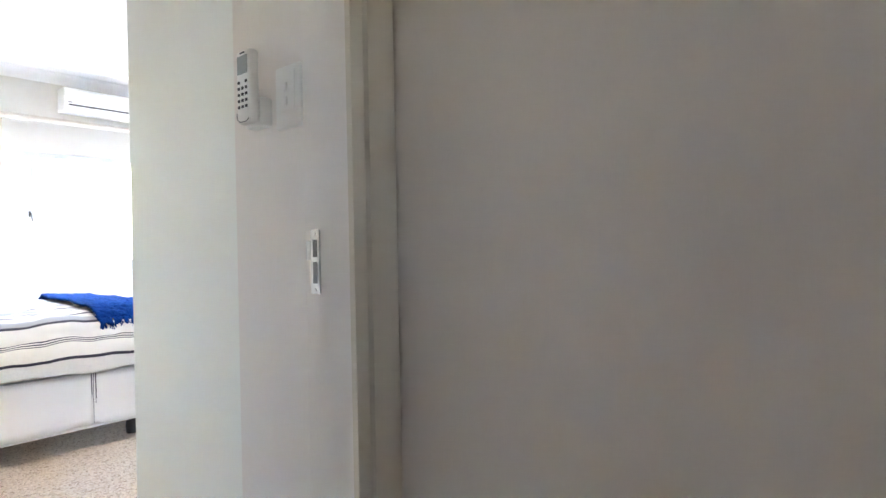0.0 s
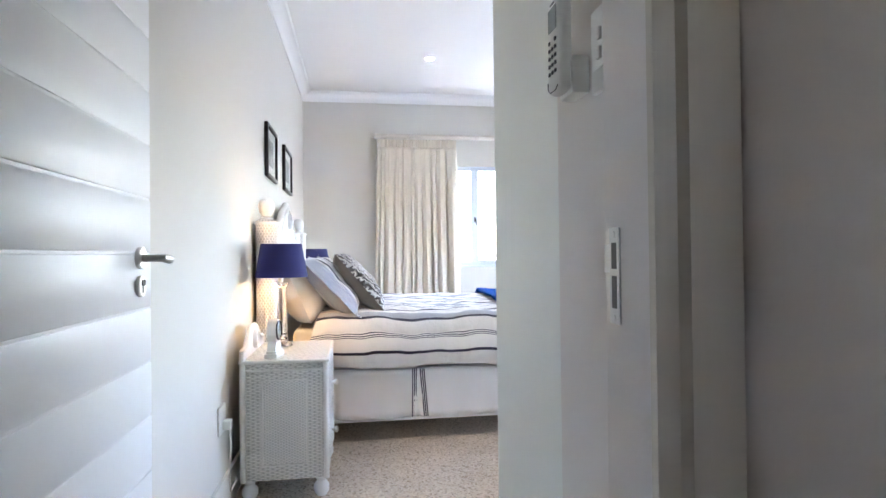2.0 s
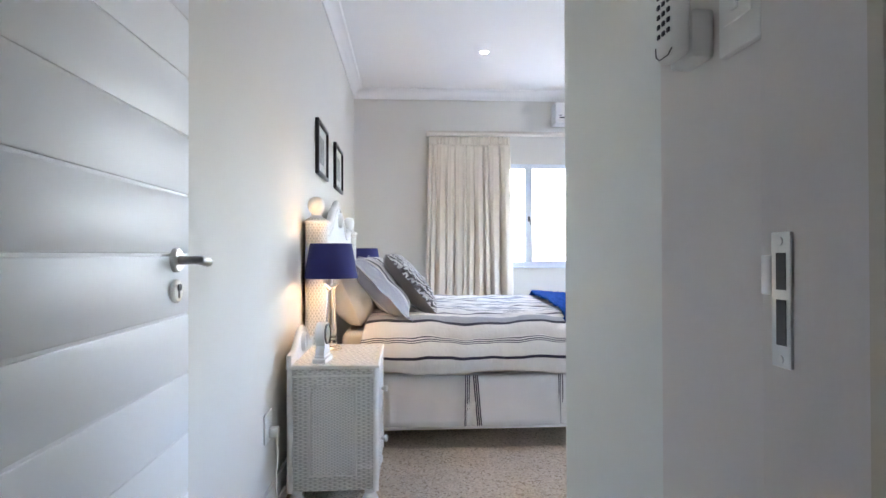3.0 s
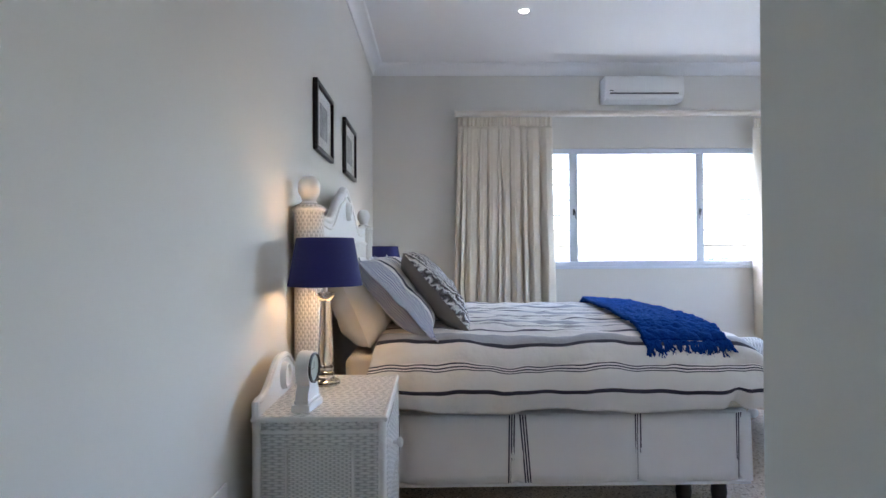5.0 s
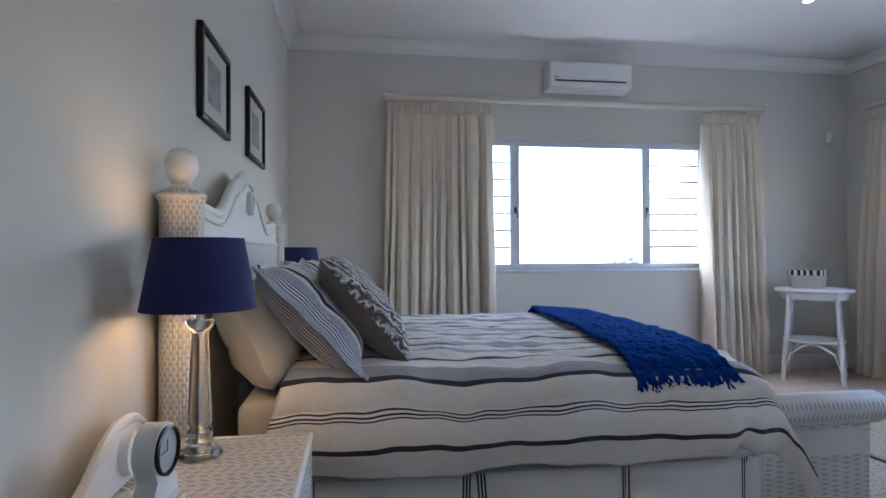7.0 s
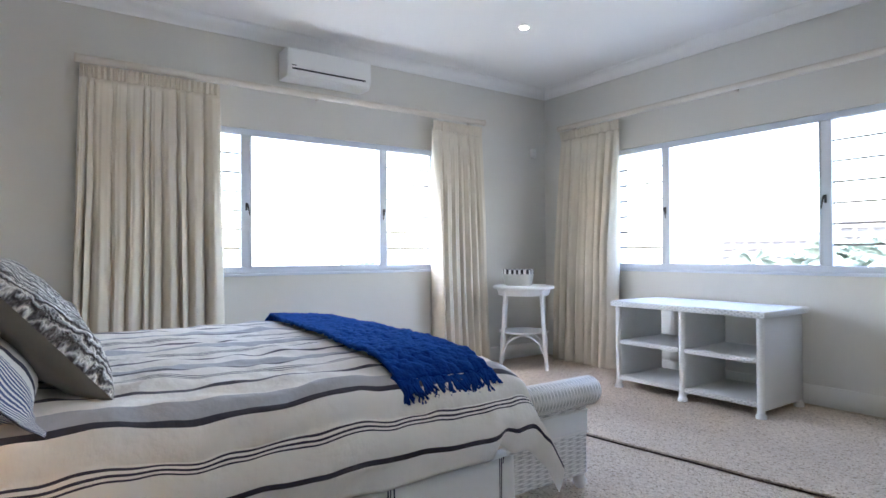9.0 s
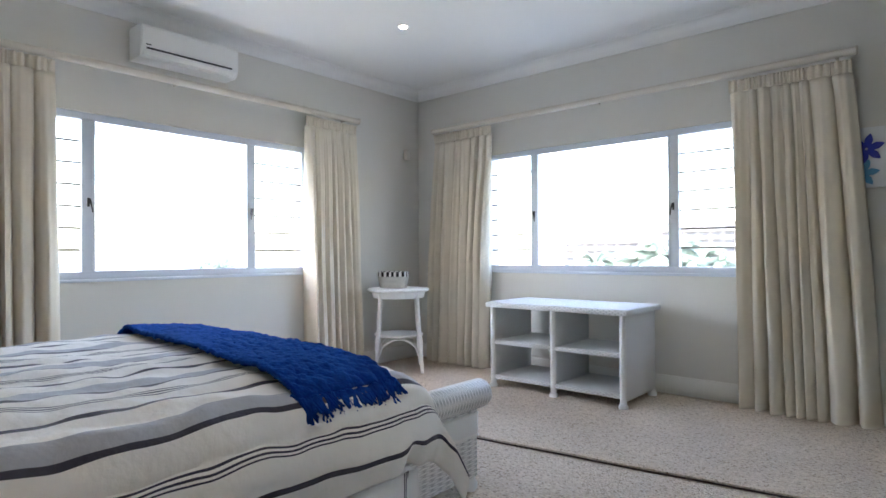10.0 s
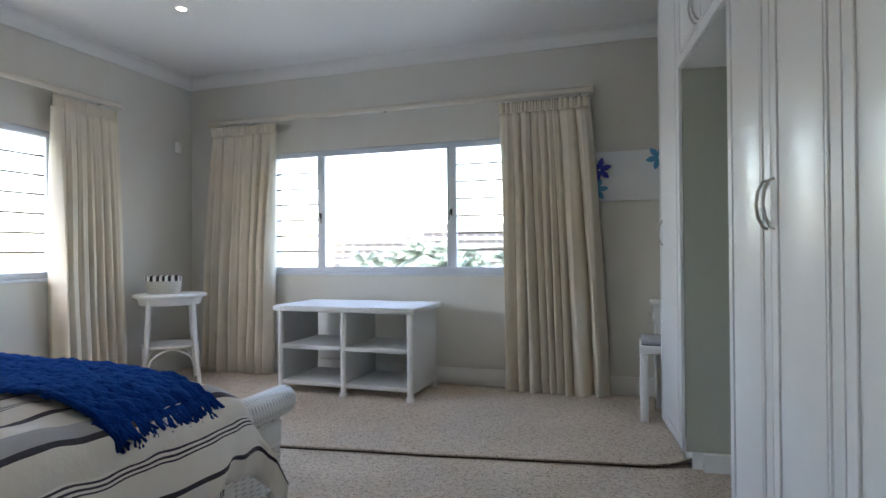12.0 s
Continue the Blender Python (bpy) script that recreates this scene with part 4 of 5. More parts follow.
table_lamp((-3.315, -0.015, 0.546))
table_lamp((-5.76, -0.005, 0.546))
for lx in (-3.315, -5.76):
    bl = new("bulb_light", bpy.data.lights.new("bulb_light", "POINT"))
    bl.data.energy, bl.data.color, bl.data.shadow_soft_size = 0.0042, (1.0, 0.64, 0.36), 0.03
    bl.location = (lx, -0.01, 0.546 + 0.50)

ck = empty("mantel_clock", (-2.985, -0.01, 0.546), "white painted mantel clock with round glass face", "clock", "", "", -8)
part("base", B(((-0.062, -0.030, 0), (0.062, 0.030, 0.022), 0.004), ((-0.054, -0.024, 0.022), (0.054, 0.024, 0.034), 0.004)), M_WHITE, ck)
out = [(-0.050, 0.034), (-0.046, 0.055), (-0.034, 0.075)] + [(0.052 * math.cos(a), 0.125 + 0.052 * math.sin(a)) for a in [math.pi * 1.22 - k * math.pi * 1.44 / 24 for k in range(25)]] + [(0.034, 0.075), (0.046, 0.055), (0.050, 0.034)]
part("case", bm_prism(bmesh.new(), out[::-1], -0.020, 0.020), M_WHITE, ck)
bz = part("bezel", bm_lathe(bmesh.new(), [(0.046, 0.018), (0.047, 0.026), (0.043, 0.028), (0.040, 0.024), (0.040, 0.018)], 36, (0, 0, 0.125), "y"), M_BLACK, ck, "dark metal bezel")
part("dial", bm_lathe(bmesh.new(), [(0, 0.0215), (0.041, 0.0215), (0.041, 0.019), (0, 0.019)], 32, (0, 0, 0.125), "y"), mat("dial_face", (0.48, 0.52, 0.50), 0.2, var=0.1, scale=30), bz, "pale green-grey dial")
part("hour_hand", B(((-0.001, 0.0222, 0.123), (0.0012, 0.0230, 0.145))), M_BLACK, bz)
part("minute_hand", B(((0.0, 0.0232, 0.124), (0.030, 0.0238, 0.1262))), M_BLACK, bz)

# ---- framed pictures over the bed ----
M_PRINT = mat("grey_print", (0.36, 0.37, 0.37), 0.7, var=0.6, scale=16)
def picture(x0, x1, z0, z1):
    root = empty("framed_picture", ((x0 + x1) / 2, SY, (z0 + z1) / 2), "black-framed small grey print with wide white mount", "picture", "pictures over the bed")
    w, h, f = (x1 - x0) / 2, (z1 - z0) / 2, 0.024
    part("frame", B(((-w, 0.002, h - f), (w, 0.026, h), 0.003), ((-w, 0.002, -h), (w, 0.026, -h + f), 0.003), ((-w, 0.002, -h + f), (-w + f, 0.026, h - f), 0.003), ((w - f, 0.002, -h + f), (w, 0.026, h - f), 0.003)), M_BLACK, root, "glossy black frame")
    part("mount", B(((-w + f, 0.004, -h + f), (w - f, 0.010, h - f))), M_MOUNT, root, "white card mount", smooth=False)
    part("print", B(((-w * 0.44, 0.010, -h * 0.50), (w * 0.44, 0.0115, h * 0.50))), M_PRINT, root, "soft grey print", smooth=False)
    g = part("glass", B(((-w + f, 0.018, -h + f), (w - f, 0.019, h - f))), M_GLASS, root, smooth=False)
    g.visible_shadow = False


picture(-4.445, -3.985, 1.535, 1.885)
picture(-5.395, -4.885, 1.545, 1.905)

# plug and socket low on the wall
sk = empty("wall_socket", (-2.74, SY, 0.33), "white wall socket with a plug and cord beside the cabinet", "socket")
part("plate", B(((-0.06, 0.0, -0.06), (0.06, 0.009, 0.06), 0.004)), M_PLASTIC, sk)
part("plug", B(((-0.03, 0.009, -0.045), (0.012, 0.045, -0.005), 0.006)), M_PLASTIC, sk)
part("cord", bm_tube(bmesh.new(), [(-0.01, 0.035, -0.045), (-0.012, 0.04, -0.12), (-0.02, 0.03, -0.24), (-0.05, 0.03, -0.325), (-0.2, 0.03, -0.326)], 0.004, 8), M_PLASTIC, sk)

# ---- wicker bench at the foot of the bed ----
bench = empty("wicker_bench", (0, 0, 0), "white wicker bench with rolled arms at the foot of the bed", "bench")
RZ = 0.378                              # height of the rolled arms
bx0, bx1, by0, by1 = -5.03, -4.035, 2.04, 2.55
part("seat", B(((bx0 + 0.03, by0, 0.23), (bx1 - 0.03, by1, 0.285), 0.01)), M_WICKER_B, bench, uvs=True)
part("apron", B(((bx0 + 0.03, by1 - 0.03, 0.0), (bx1 - 0.03, by1 - 0.01, 0.23), 0.004)), M_WICKER_B, bench, uvs=True)
for s, x in ((1, bx1), (-1, bx0)):
    part("arm_panel", B(((x - 0.02, by0, -0.02), (x + 0.02, by1, 0.36), 0.008)), M_WICKER_R, bench, "woven wicker end panel", uvs=True)
    rb = bmesh.new()
    bm_lathe(rb, [(0, by0 - 0.05), (0.05, by0 - 0.05), (0.068, by0 - 0.02), (0.068, by1 + 0.015), (0.060, by1 + 0.035), (0.035, by1 + 0.045), (0, by1 + 0.048)], 32, (x + s * 0.022, 0, RZ), "y")
    uv = rb.loops.layers.uv.verify()
    for fc in rb.faces:
        for lp in fc.loops:
            c = lp.vert.co
            lp[uv].uv = (0.068 * math.atan2(c.z - RZ, abs(c.x - x - s * 0.022) + 1e-6), c.y)
    part("arm_roll", rb, M_WICKER_R, bench, "rolled woven arm")
    part("braid", bm_tube(bmesh.new(), [(x + s * 0.022, by0, 0.285), (x + s * 0.022, by1, 0.285)], 0.006, 8), M_CANE, bench)
    part("plain_band", B(((x - 0.023, by0, 0.184), (x + 0.023, by1 + 0.002, 0.280), 0.004)), M_WHITE, bench, "flat white-painted band")
    part("braid", bm_tube(bmesh.new(), [(x + s * 0.022, by0, 0.180), (x + s * 0.022, by1, 0.180)], 0.006, 8), M_CANE, bench)
    for y in (by0 + 0.03, by1 - 0.03):
        part("corner_post", bm_tube(bmesh.new(), [(x, y + (0.028 if y > 2.2 else -0.028), -0.02), (x, y + (0.028 if y > 2.2 else -0.028), 0.32)], 0.014, 10), M_CANE, bench)
        part("foot", bm_lathe(bmesh.new(), [(0, 0), (0.020, 0.0), (0.032, 0.018), (0.033, 0.04), (0.022, 0.058), (0.024, 0.068), (0, 0.068)], 18, (x, y, FZ)), M_WHITE, bench)

# ---- curtains and poles ----
def curtain(axis, at, a0, a1, b0, b1, z1, z0, folds, seed, label):
    """A pleated curtain hanging from z1 to z0, between a0 and a1 above and b0 and b1 below."""
    rg = random.Random(seed)
    ph = [rg.uniform(0, 6.28) for _ in range(8)]
    wid = [rg.uniform(0.45, 1.55) for _ in range(folds)]
    cum = [0]
    for w in wid:
        cum.append(cum[-1] + w)
    cum = [c / cum[-1] for c in cum]
    def warp(a):
        k = min(folds - 1, max(0, sum(1 for c in cum[1:-1] if c <= a)))
        return k + (a - cum[k]) / (cum[k + 1] - cum[k])
    deep = [rg.uniform(0.35, 1.0) if rg.random() < 0.6 else rg.uniform(1.1, 1.6) for _ in range(folds + 1)]
    def at_depth(d, u, z):
        return Vector((at + d, u, z)) if axis == "x" else Vector((u, at - d, z))
    def across(a, b):
        s = b ** 0.8
        return (a0 + (a1 - a0) * a) * (1 - s) + (b0 + (b1 - b0) * a) * s
    def f(a, b):
        z = z1 - 0.085 + (z0 - z1 + 0.085) * b
        # folds wander sideways and swallow one another on the way down
        aw = a + (0.035 * noise.noise(Vector((a * 4.0, b * 1.1, seed))) + 0.012 * noise.noise(Vector((a * 11, b * 2.0, seed + 5)))) * min(1.0, b * 3) * math.sin(math.pi * a) ** 0.5
        w = warp(min(0.9999, max(0.0, aw)))
        k = int(min(w, folds - 1))
        t = w - k
        grow = min(1.0, 0.22 + 1.5 * b)
        dp = deep[k] * (1 - t) + deep[k + 1] * t
        crease = abs(math.sin(math.pi * w)) ** 0.65
        d = 0.125 * grow * dp * (crease - 0.60) + 0.008 * math.sin(6 * math.pi * w + ph[k % 8]) * (1 - b) * grow
        d += 0.018 * noise.noise(Vector((a * 5, b * 2.5, seed))) * grow + 0.03 * b * noise.noise(Vector((a * 2.5, 1, seed + 3)))
        u = across(a, b) + 0.010 * math.cos(2 * math.pi * w) * grow
        zz = z + (0.012 * noise.noise(Vector((a * 7, 3, seed))) - 0.002 if b > 0.985 else 0)
        return at_depth(max(d, -0.105), u, max(zz, FZ + 0.006))
    def heading(a, b):
        w = warp(min(0.9999, a))
        k = int(min(w, folds - 1))
        d = 0.010 * math.sin(6 * math.pi * w + ph[k % 8]) * (0.5 + 0.8 * abs(b - 0.85)) + 0.006 * math.sin(2 * math.pi * w) + 0.004 * noise.noise(Vector((a * 30, b * 3, seed)))
        return at_depth(d + 0.004 - 0.008 * b, across(a, 0) , z1 - 0.088 * b)
    root = empty("curtain", (0, 0, 0), label, "curtain", "cream curtains")
    for nm, fn, nv, lb in (("drape", f, 60, "cream linen drape in deep uneven folds"), ("heading", heading, 8, "gathered pencil-pleat heading")):
        c = part(nm, bm_sheet(bmesh.new(), fn, folds * 18, nv), M_CURTAIN, root, lb)
        m = c.modifiers.new("solid", "SOLIDIFY")
        m.thickness = 0.003
    return root


CW, CN = WX + 0.13, NY - 0.13
cl = "floor-length cream linen curtain with gathered pencil-pleat heading"
curtain("x", CW, 0.615, 1.500, 0.55, 1.545, 2.30, FZ + 0.012, 11, 1, cl)
curtain("x", CW, 3.42, 4.00, 3.46, 4.09, 2.285, FZ + 0.012, 7, 2, cl)
curtain("y", CN, -6.36, -5.63, -6.46, -5.70, 2.295, FZ + 0.012, 8, 3, cl)
curtain("y", CN, -3.49, -2.755, -3.47, -2.63, 2.285, FZ + 0.012, 9, 4, cl)

def pole(p, q):
    root = empty("curtain_pole", (0, 0, 0), "pale wooden curtain pole fixed above the window", "curtain pole", "curtain poles")
    part("rod", bm_tube(bmesh.new(), [p, q], 0.026, 16), M_POLE, root)
    d = (Vector(q) - Vector(p)).normalized()
    for e, s in ((p, -1), (q, 1)):
        e = Vector(e)
        part("end_cap", bm_tube(bmesh.new(), [e, e + d * s * 0.008, e + d * s * 0.016], [0.030, 0.031, 0.024], 16), M_POLE, root)
    for t in (0.03, 0.5, 0.97):
        c = Vector(p).lerp(Vector(q), t)
        w = Vector((WX, c.y, c.z)) if abs(d.y) > 0.5 else Vector((c.x, NY, c.z))
        part("bracket", bm_tube(bmesh.new(), [c, w], 0.011, 10), M_POLE, root)


pole((CW, 0.60, 2.335), (CW, 4.02, 2.335))
pole((-6.38, CN, 2.335), (-2.74, CN, 2.335))

# ---- air conditioner, motion sensor, downlights ----
ac = empty("air_conditioner", (WX, 2.36, 2.445), "white wall-mounted split air conditioner above the curtain pole", "air conditioner")
prof = [(0.0, 0.0), (0.16, 0.0), (0.195, 0.03), (0.205, 0.07), (0.205, 0.20), (0.185, 0.228), (0.0, 0.232)]
bm = bm_prism(bmesh.new(), prof, -0.365, 0.365, "y")
part("body", bm, M_AC, ac)
part("front_panel", B(((0.203, -0.35, 0.075), (0.209, 0.35, 0.205), 0.003)), M_AC, ac)
part("vent_slot", bm_tube(bmesh.new(), [(0.204, -0.33, 0.060), (0.204, 0.31, 0.060)], 0.007, 8), M_DARK, ac, "dark air outlet slot")
part("flap", B(((0.165, -0.35, 0.008), (0.203, 0.35, 0.045), 0.006)), M_AC, ac)
part("logo", B(((0.2085, -0.335, 0.080), (0.2098, -0.30, 0.088))), M_DARK, ac, "small dark maker's mark")
part("side_cap", B(((0.0, -0.368, 0.0), (0.19, -0.364, 0.226), 0.001)), M_AC, ac)

pir = empty("motion_sensor", (WX + 0.021, NY - 0.20, 2.12), "small white motion sensor in the corner of the room", "motion sensor", "", "", 90)
part("case", B(((-0.028, -0.025, -0.052), (0.028, 0.021, 0.052), 0.010, 3)), M_PLASTIC, pir)
part("lens", B(((-0.020, -0.029, -0.035), (0.020, -0.022, 0.005), 0.003)), M_PLASTIC, pir)

# the two at x = -3.0 are unseen, added to brighten bed and carpet
for x, y in ((-5.46, 1.065), (-5.50, 3.55), (-3.0, 1.065), (-3.0, 3.55)):
    dl = empty("downlight", (x, y, CZ), "small round recessed ceiling downlight, switched on", "downlight", "ceiling downlights")
    part("ring", bm_lathe(bmesh.new(), [(0.030, -0.001), (0.045, -0.001), (0.044, -0.006), (0.032, -0.007), (0.030, -0.001)], 28), M_CEIL, dl)
    sl = new("downlight_beam", bpy.data.lights.new("downlight_beam", "SPOT"))
    sl.data.energy, sl.data.color, sl.data.shadow_soft_size = 0.40, (1.0, 0.93, 0.83), 0.026
    sl.data.spot_size, sl.data.spot_blend = radians(120), 1.0
    sl.location = (x, y, CZ - 0.012)
    part("lamp", bm_lathe(bmesh.new(), [(0, -0.003), (0.026, -0.003), (0.026, -0.001), (0, -0.001)], 24), M_SPOT, dl, "glowing lamp")

# ---- low wicker shelf unit under the north window ----
tv = empty("shelf_unit", (0, 0, 0), "low white wicker shelf unit with four open compartments", "shelf unit")
tx0, tx1, ty0, ty1 = -5.215, -4.045, 4.30, 4.87
part("top", B(((tx0 - 0.03, ty0 - 0.035, 0.598), (tx1 + 0.03, ty1 + 0.03, 0.645), 0.012, 3)), M_WICKER_S, tv, "thick woven wicker top", uvs=True)
part("edge_braid", B(((tx0 - 0.032, ty0 - 0.039, 0.602), (tx1 + 0.032, ty0 - 0.033, 0.640), 0.002), ((tx1 + 0.028, ty0 - 0.033, 0.602), (tx1 + 0.034, ty1 + 0.03, 0.640), 0.002)), M_WICKER_B, tv, "braided cane edge", uvs=True)
for x in (tx0, (tx0 + tx1) / 2 - 0.012, tx1 - 0.03):
    part("upright", B(((x, ty0 + 0.01, -0.02), (x + 0.03, ty1, 0.60), 0.004)), M_WICKER_S, tv, "woven upright panel", uvs=True)
    part("front_post", bm_tube(bmesh.new(), [(x + 0.015, ty0 + 0.005, -0.03), (x + 0.015, ty0 + 0.005, 0.60)], 0.024, 12), M_CANE, tv)
    for y in (ty0 + 0.005, ty1 - 0.03):
        part("foot", bm_lathe(bmesh.new(), [(0, 0), (0.022, 0.0), (0.034, 0.016), (0.035, 0.038), (0.024, 0.055), (0.026, 0.066), (0, 0.066)], 18, (x + 0.015, y, FZ)), M_WHITE, tv)
for z in (0.005, 0.295):
    for a, b in ((tx0 + 0.03, (tx0 + tx1) / 2 - 0.012), ((tx0 + tx1) / 2 + 0.018, tx1 - 0.03)):
        part("shelf", B(((a, ty0, z), (b, ty1 - 0.01, z + 0.030), 0.006)), M_WICKER_S, tv, "woven shelf", uvs=True)
        part("edge_braid", B(((a, ty0 - 0.006, z - 0.002), (b, ty0 + 0.002, z + 0.032), 0.002)), M_WICKER_B, tv, "braided cane edge", uvs=True)
for a, b in ((tx0 + 0.03, (tx0 + tx1) / 2 - 0.012), ((tx0 + tx1) / 2 + 0.018, tx1 - 0.03)):
    for z in (0.32, 0.59):
        part("back_rail", bm_tube(bmesh.new(), [(a, ty1 - 0.012, z), (b, ty1 - 0.012, z)], 0.011, 8), M_CANE, tv)
skt = empty("cable_box", (-5.14, NY - 0.02, 0.10), "white cable cover plate on the wall behind the shelf", "cable cover")
part("plate", B(((-0.14, -0.012, 0.0), (0.14, 0.02, 0.42), 0.004)), M_PLASTIC, skt)

# ---- round cane table with basket in the corner ----
rt = empty("round_table", (-6.33, 4.30, 0), "round white cane side table with lower shelf", "side table", "", "", 46)
part("tabletop", bm_lathe(bmesh.new(), [(0, 0.690), (0.280, 0.690), (0.298, 0.697), (0.300, 0.712), (0.290, 0.722), (0, 0.722)], 48), M_CANE, rt, "round woven top")
part("apron", bm_lathe(bmesh.new(), [(0.235, 0.63), (0.245, 0.63), (0.262, 0.69), (0.252, 0.69), (0.235, 0.63)], 40), M_CANE, rt)
part("shelf", bm_lathe(bmesh.new(), [(0, 0.262), (0.225, 0.262), (0.238, 0.271), (0.236, 0.283), (0, 0.287)], 40), M_CANE, rt, "round lower shelf")
for k in range(4):
    a = math.pi / 4 + k * math.pi / 2
    c, s = math.cos(a), math.sin(a)
    part("leg", bm_tube(bmesh.new(), [(0.31 * c, 0.31 * s, FZ), (0.285 * c, 0.285 * s, 0.15), (0.262 * c, 0.262 * s, 0.40), (0.240 * c, 0.240 * s, 0.69)], [0.017, 0.019, 0.019, 0.018], 12), M_CANE, rt, "splayed cane leg")
    a2 = a + math.pi / 2
    c2, s2 = math.cos(a2), math.sin(a2)
    pts = []
    for j in range(11):
        q = j / 10
        ang = a + (a2 - a) * q
        rr = 0.295 - 0.085 * math.sin(math.pi * q)
        pts.append((rr * math.cos(ang), rr * math.sin(ang), 0.02 + 0.235 * math.sin(math.pi * q) ** 0.35))
    part("brace", bm_tube(bmesh.new(), pts, 0.009, 8), M_CANE, rt, "bent cane brace")

bk = empty("basket", (-6.365, 4.265, 0.7225), "white woven basket lined with black and white striped cloth", "basket", "", "", 35)
def bring(r0, z, w=0.135, d=0.10):
    pts = []
    for k in range(41):
        a = 2 * math.pi * k / 40
        c, s = math.cos(a), math.sin(a)
        e = (abs(c) ** 4 + abs(s) ** 4) ** -0.25
        pts.append((w * r0 * e * c, d * r0 * e * s, z))
    return pts
M_BASKET = mat("basket_cane", (0.55, 0.53, 0.48), 0.6, var=0.15, scale=40, bump=0.4, bscale=90)
bb = bmesh.new()
for k in range(9):
    bm_tube(bb, bring(0.90 + 0.016 * k, 0.007 + 0.0125 * k), 0.007, 6)
part("weave", bb, M_BASKET, bk, "woven white cane sides")
part("bottom", B(((-0.115, -0.085, 0.0), (0.115, 0.085, 0.006))), M_CANE, bk)
bl_, bd_ = bmesh.new(), bmesh.new()
top_ring, low_ring = bring(1.06, 0.158), bring(1.07, 0.112)
for k in range(40):
    tgt = bl_ if k % 2 else bd_
    q = [tgt.verts.new(p) for p in (low_ring[k], low_ring[k + 1], top_ring[k + 1], top_ring[k])]
    tgt.faces.new(q)
for b_, m_, lb in ((bl_, M_SKIRT, "white stripes of the lining"), (bd_, M_BLACK, "black stripes of the lining")):
    o = part("lining", b_, m_, bk, lb, smooth=False)
    sm = o.modifiers.new("solid", "SOLIDIFY")
    sm.thickness = 0.004
cb = solid("cable", bm_tube(bmesh.new(), [(-6.05, 3.95, -0.080), (-6.0, 4.05, -0.079), (-5.92, 4.06, -0.073), (-5.88, 4.14, -0.080), (-5.95, 4.2, -0.080), (-6.1, 4.12, -0.067), (-6.15, 4.25, -0.080), (-6.3, 4.6, -0.080)], 0.004, 6), M_PLASTIC, "loose white cable lying on the carpet", "cable")

# ---- canvas with blue flowers, dressing corner ----
cv = empty("canvas_picture", (-2.23, NY, 1.655), "long white canvas painted with blue flowers", "picture")
part("canvas", B(((-0.66, -0.03, -0.195), (0.66, -0.001, 0.195), 0.004)), M_CANVAS, cv)
def flower(x, z, r, m, rot):
    bm = bmesh.new()
    for k in range(6):
        a = rot + k * math.pi / 3
        c, s = math.cos(a), math.sin(a)
        pts = []
        for t, w in ((0.08, 0.05), (0.35, 0.20), (0.6, 0.23), (0.85, 0.12), (1.0, 0.0), (0.85, -0.12), (0.6, -0.23), (0.35, -0.20), (0.08, -0.05)):
            pts.append((x + r * (t * c - w * s), z + r * (t * s + w * c)))
        bm_prism(bm, pts, -0.0325 - 0.0004 * k, -0.0295)
    part("flower", bm, m, cv, "painted six-petalled flower")
for x, z, r, m, rot in ((-0.465, 0.055, 0.10, M_BLUE1, 0.3), (-0.49, -0.10, 0.095, M_BLUE2, 0.1), (-0.57, 0.10, 0.09, M_BLUE2, 0.6), (-0.60, -0.02, 0.08, M_BLUE1, 0.2), (-0.57, -0.13, 0.07, M_BLUE2, 0.8), (-0.02, 0.13, 0.10, M_BLUE2, 0.2), (0.35, 0.02, 0.11, M_BLUE1, 0.5)):
    flower(x, z, r, m, rot)

van = empty("dressing_table", (-2.31, 4.62, 0), "white dressing table with a small drawer beside the wardrobe", "dressing table")
part("top", B(((-0.02, -0.02, 0.665), (0.98, 0.34, 0.69), 0.004)), M_WHITE, van)
dd = part("drawer_front", B(((0.0, -0.012, 0.545), (0.22, 0.30, 0.66), 0.004)), M_WHITE, van)
part("knob", bm_lathe(bmesh.new(), [(0, 0), (-0.001, -0.001), (0.010, -0.012), (0.015, -0.022), (0.010, -0.03), (0, -0.031)], 14, (0.0, 0.12, 0.60), "x"), M_STEEL, dd)
for x in (0.012, 0.93):
    for y in (0.0, 0.30):
        part("leg", B(((x, y, FZ), (x + 0.035, y + 0.035, 0.665), 0.004)), M_WHITE, van)
part("apron", B(((0.05, 0.31, 0.52), (0.93, 0.33, 0.665), 0.003)), M_WHITE, van)

st = empty("stool", (-2.41, 4.25, 0), "white wooden stool with a grey padded seat", "stool")
part("seat_frame", B(((0, 0, 0.385), (0.40, 0.34, 0.435), 0.006)), M_WHITE, st)
part("cushion", B(((0.012, 0.012, 0.437), (0.388, 0.328, 0.475), 0.014, 3)), mat("grey_seat_cloth", (0.42, 0.43, 0.47), 0.85, var=0.2, scale=60), st, "grey padded seat")
for x in (0.004, 0.346):
    for y in (0.004, 0.286):
        part("leg", B(((x, y, FZ), (x + 0.05, y + 0.05, 0.385), 0.006)), M_WHITE, st)

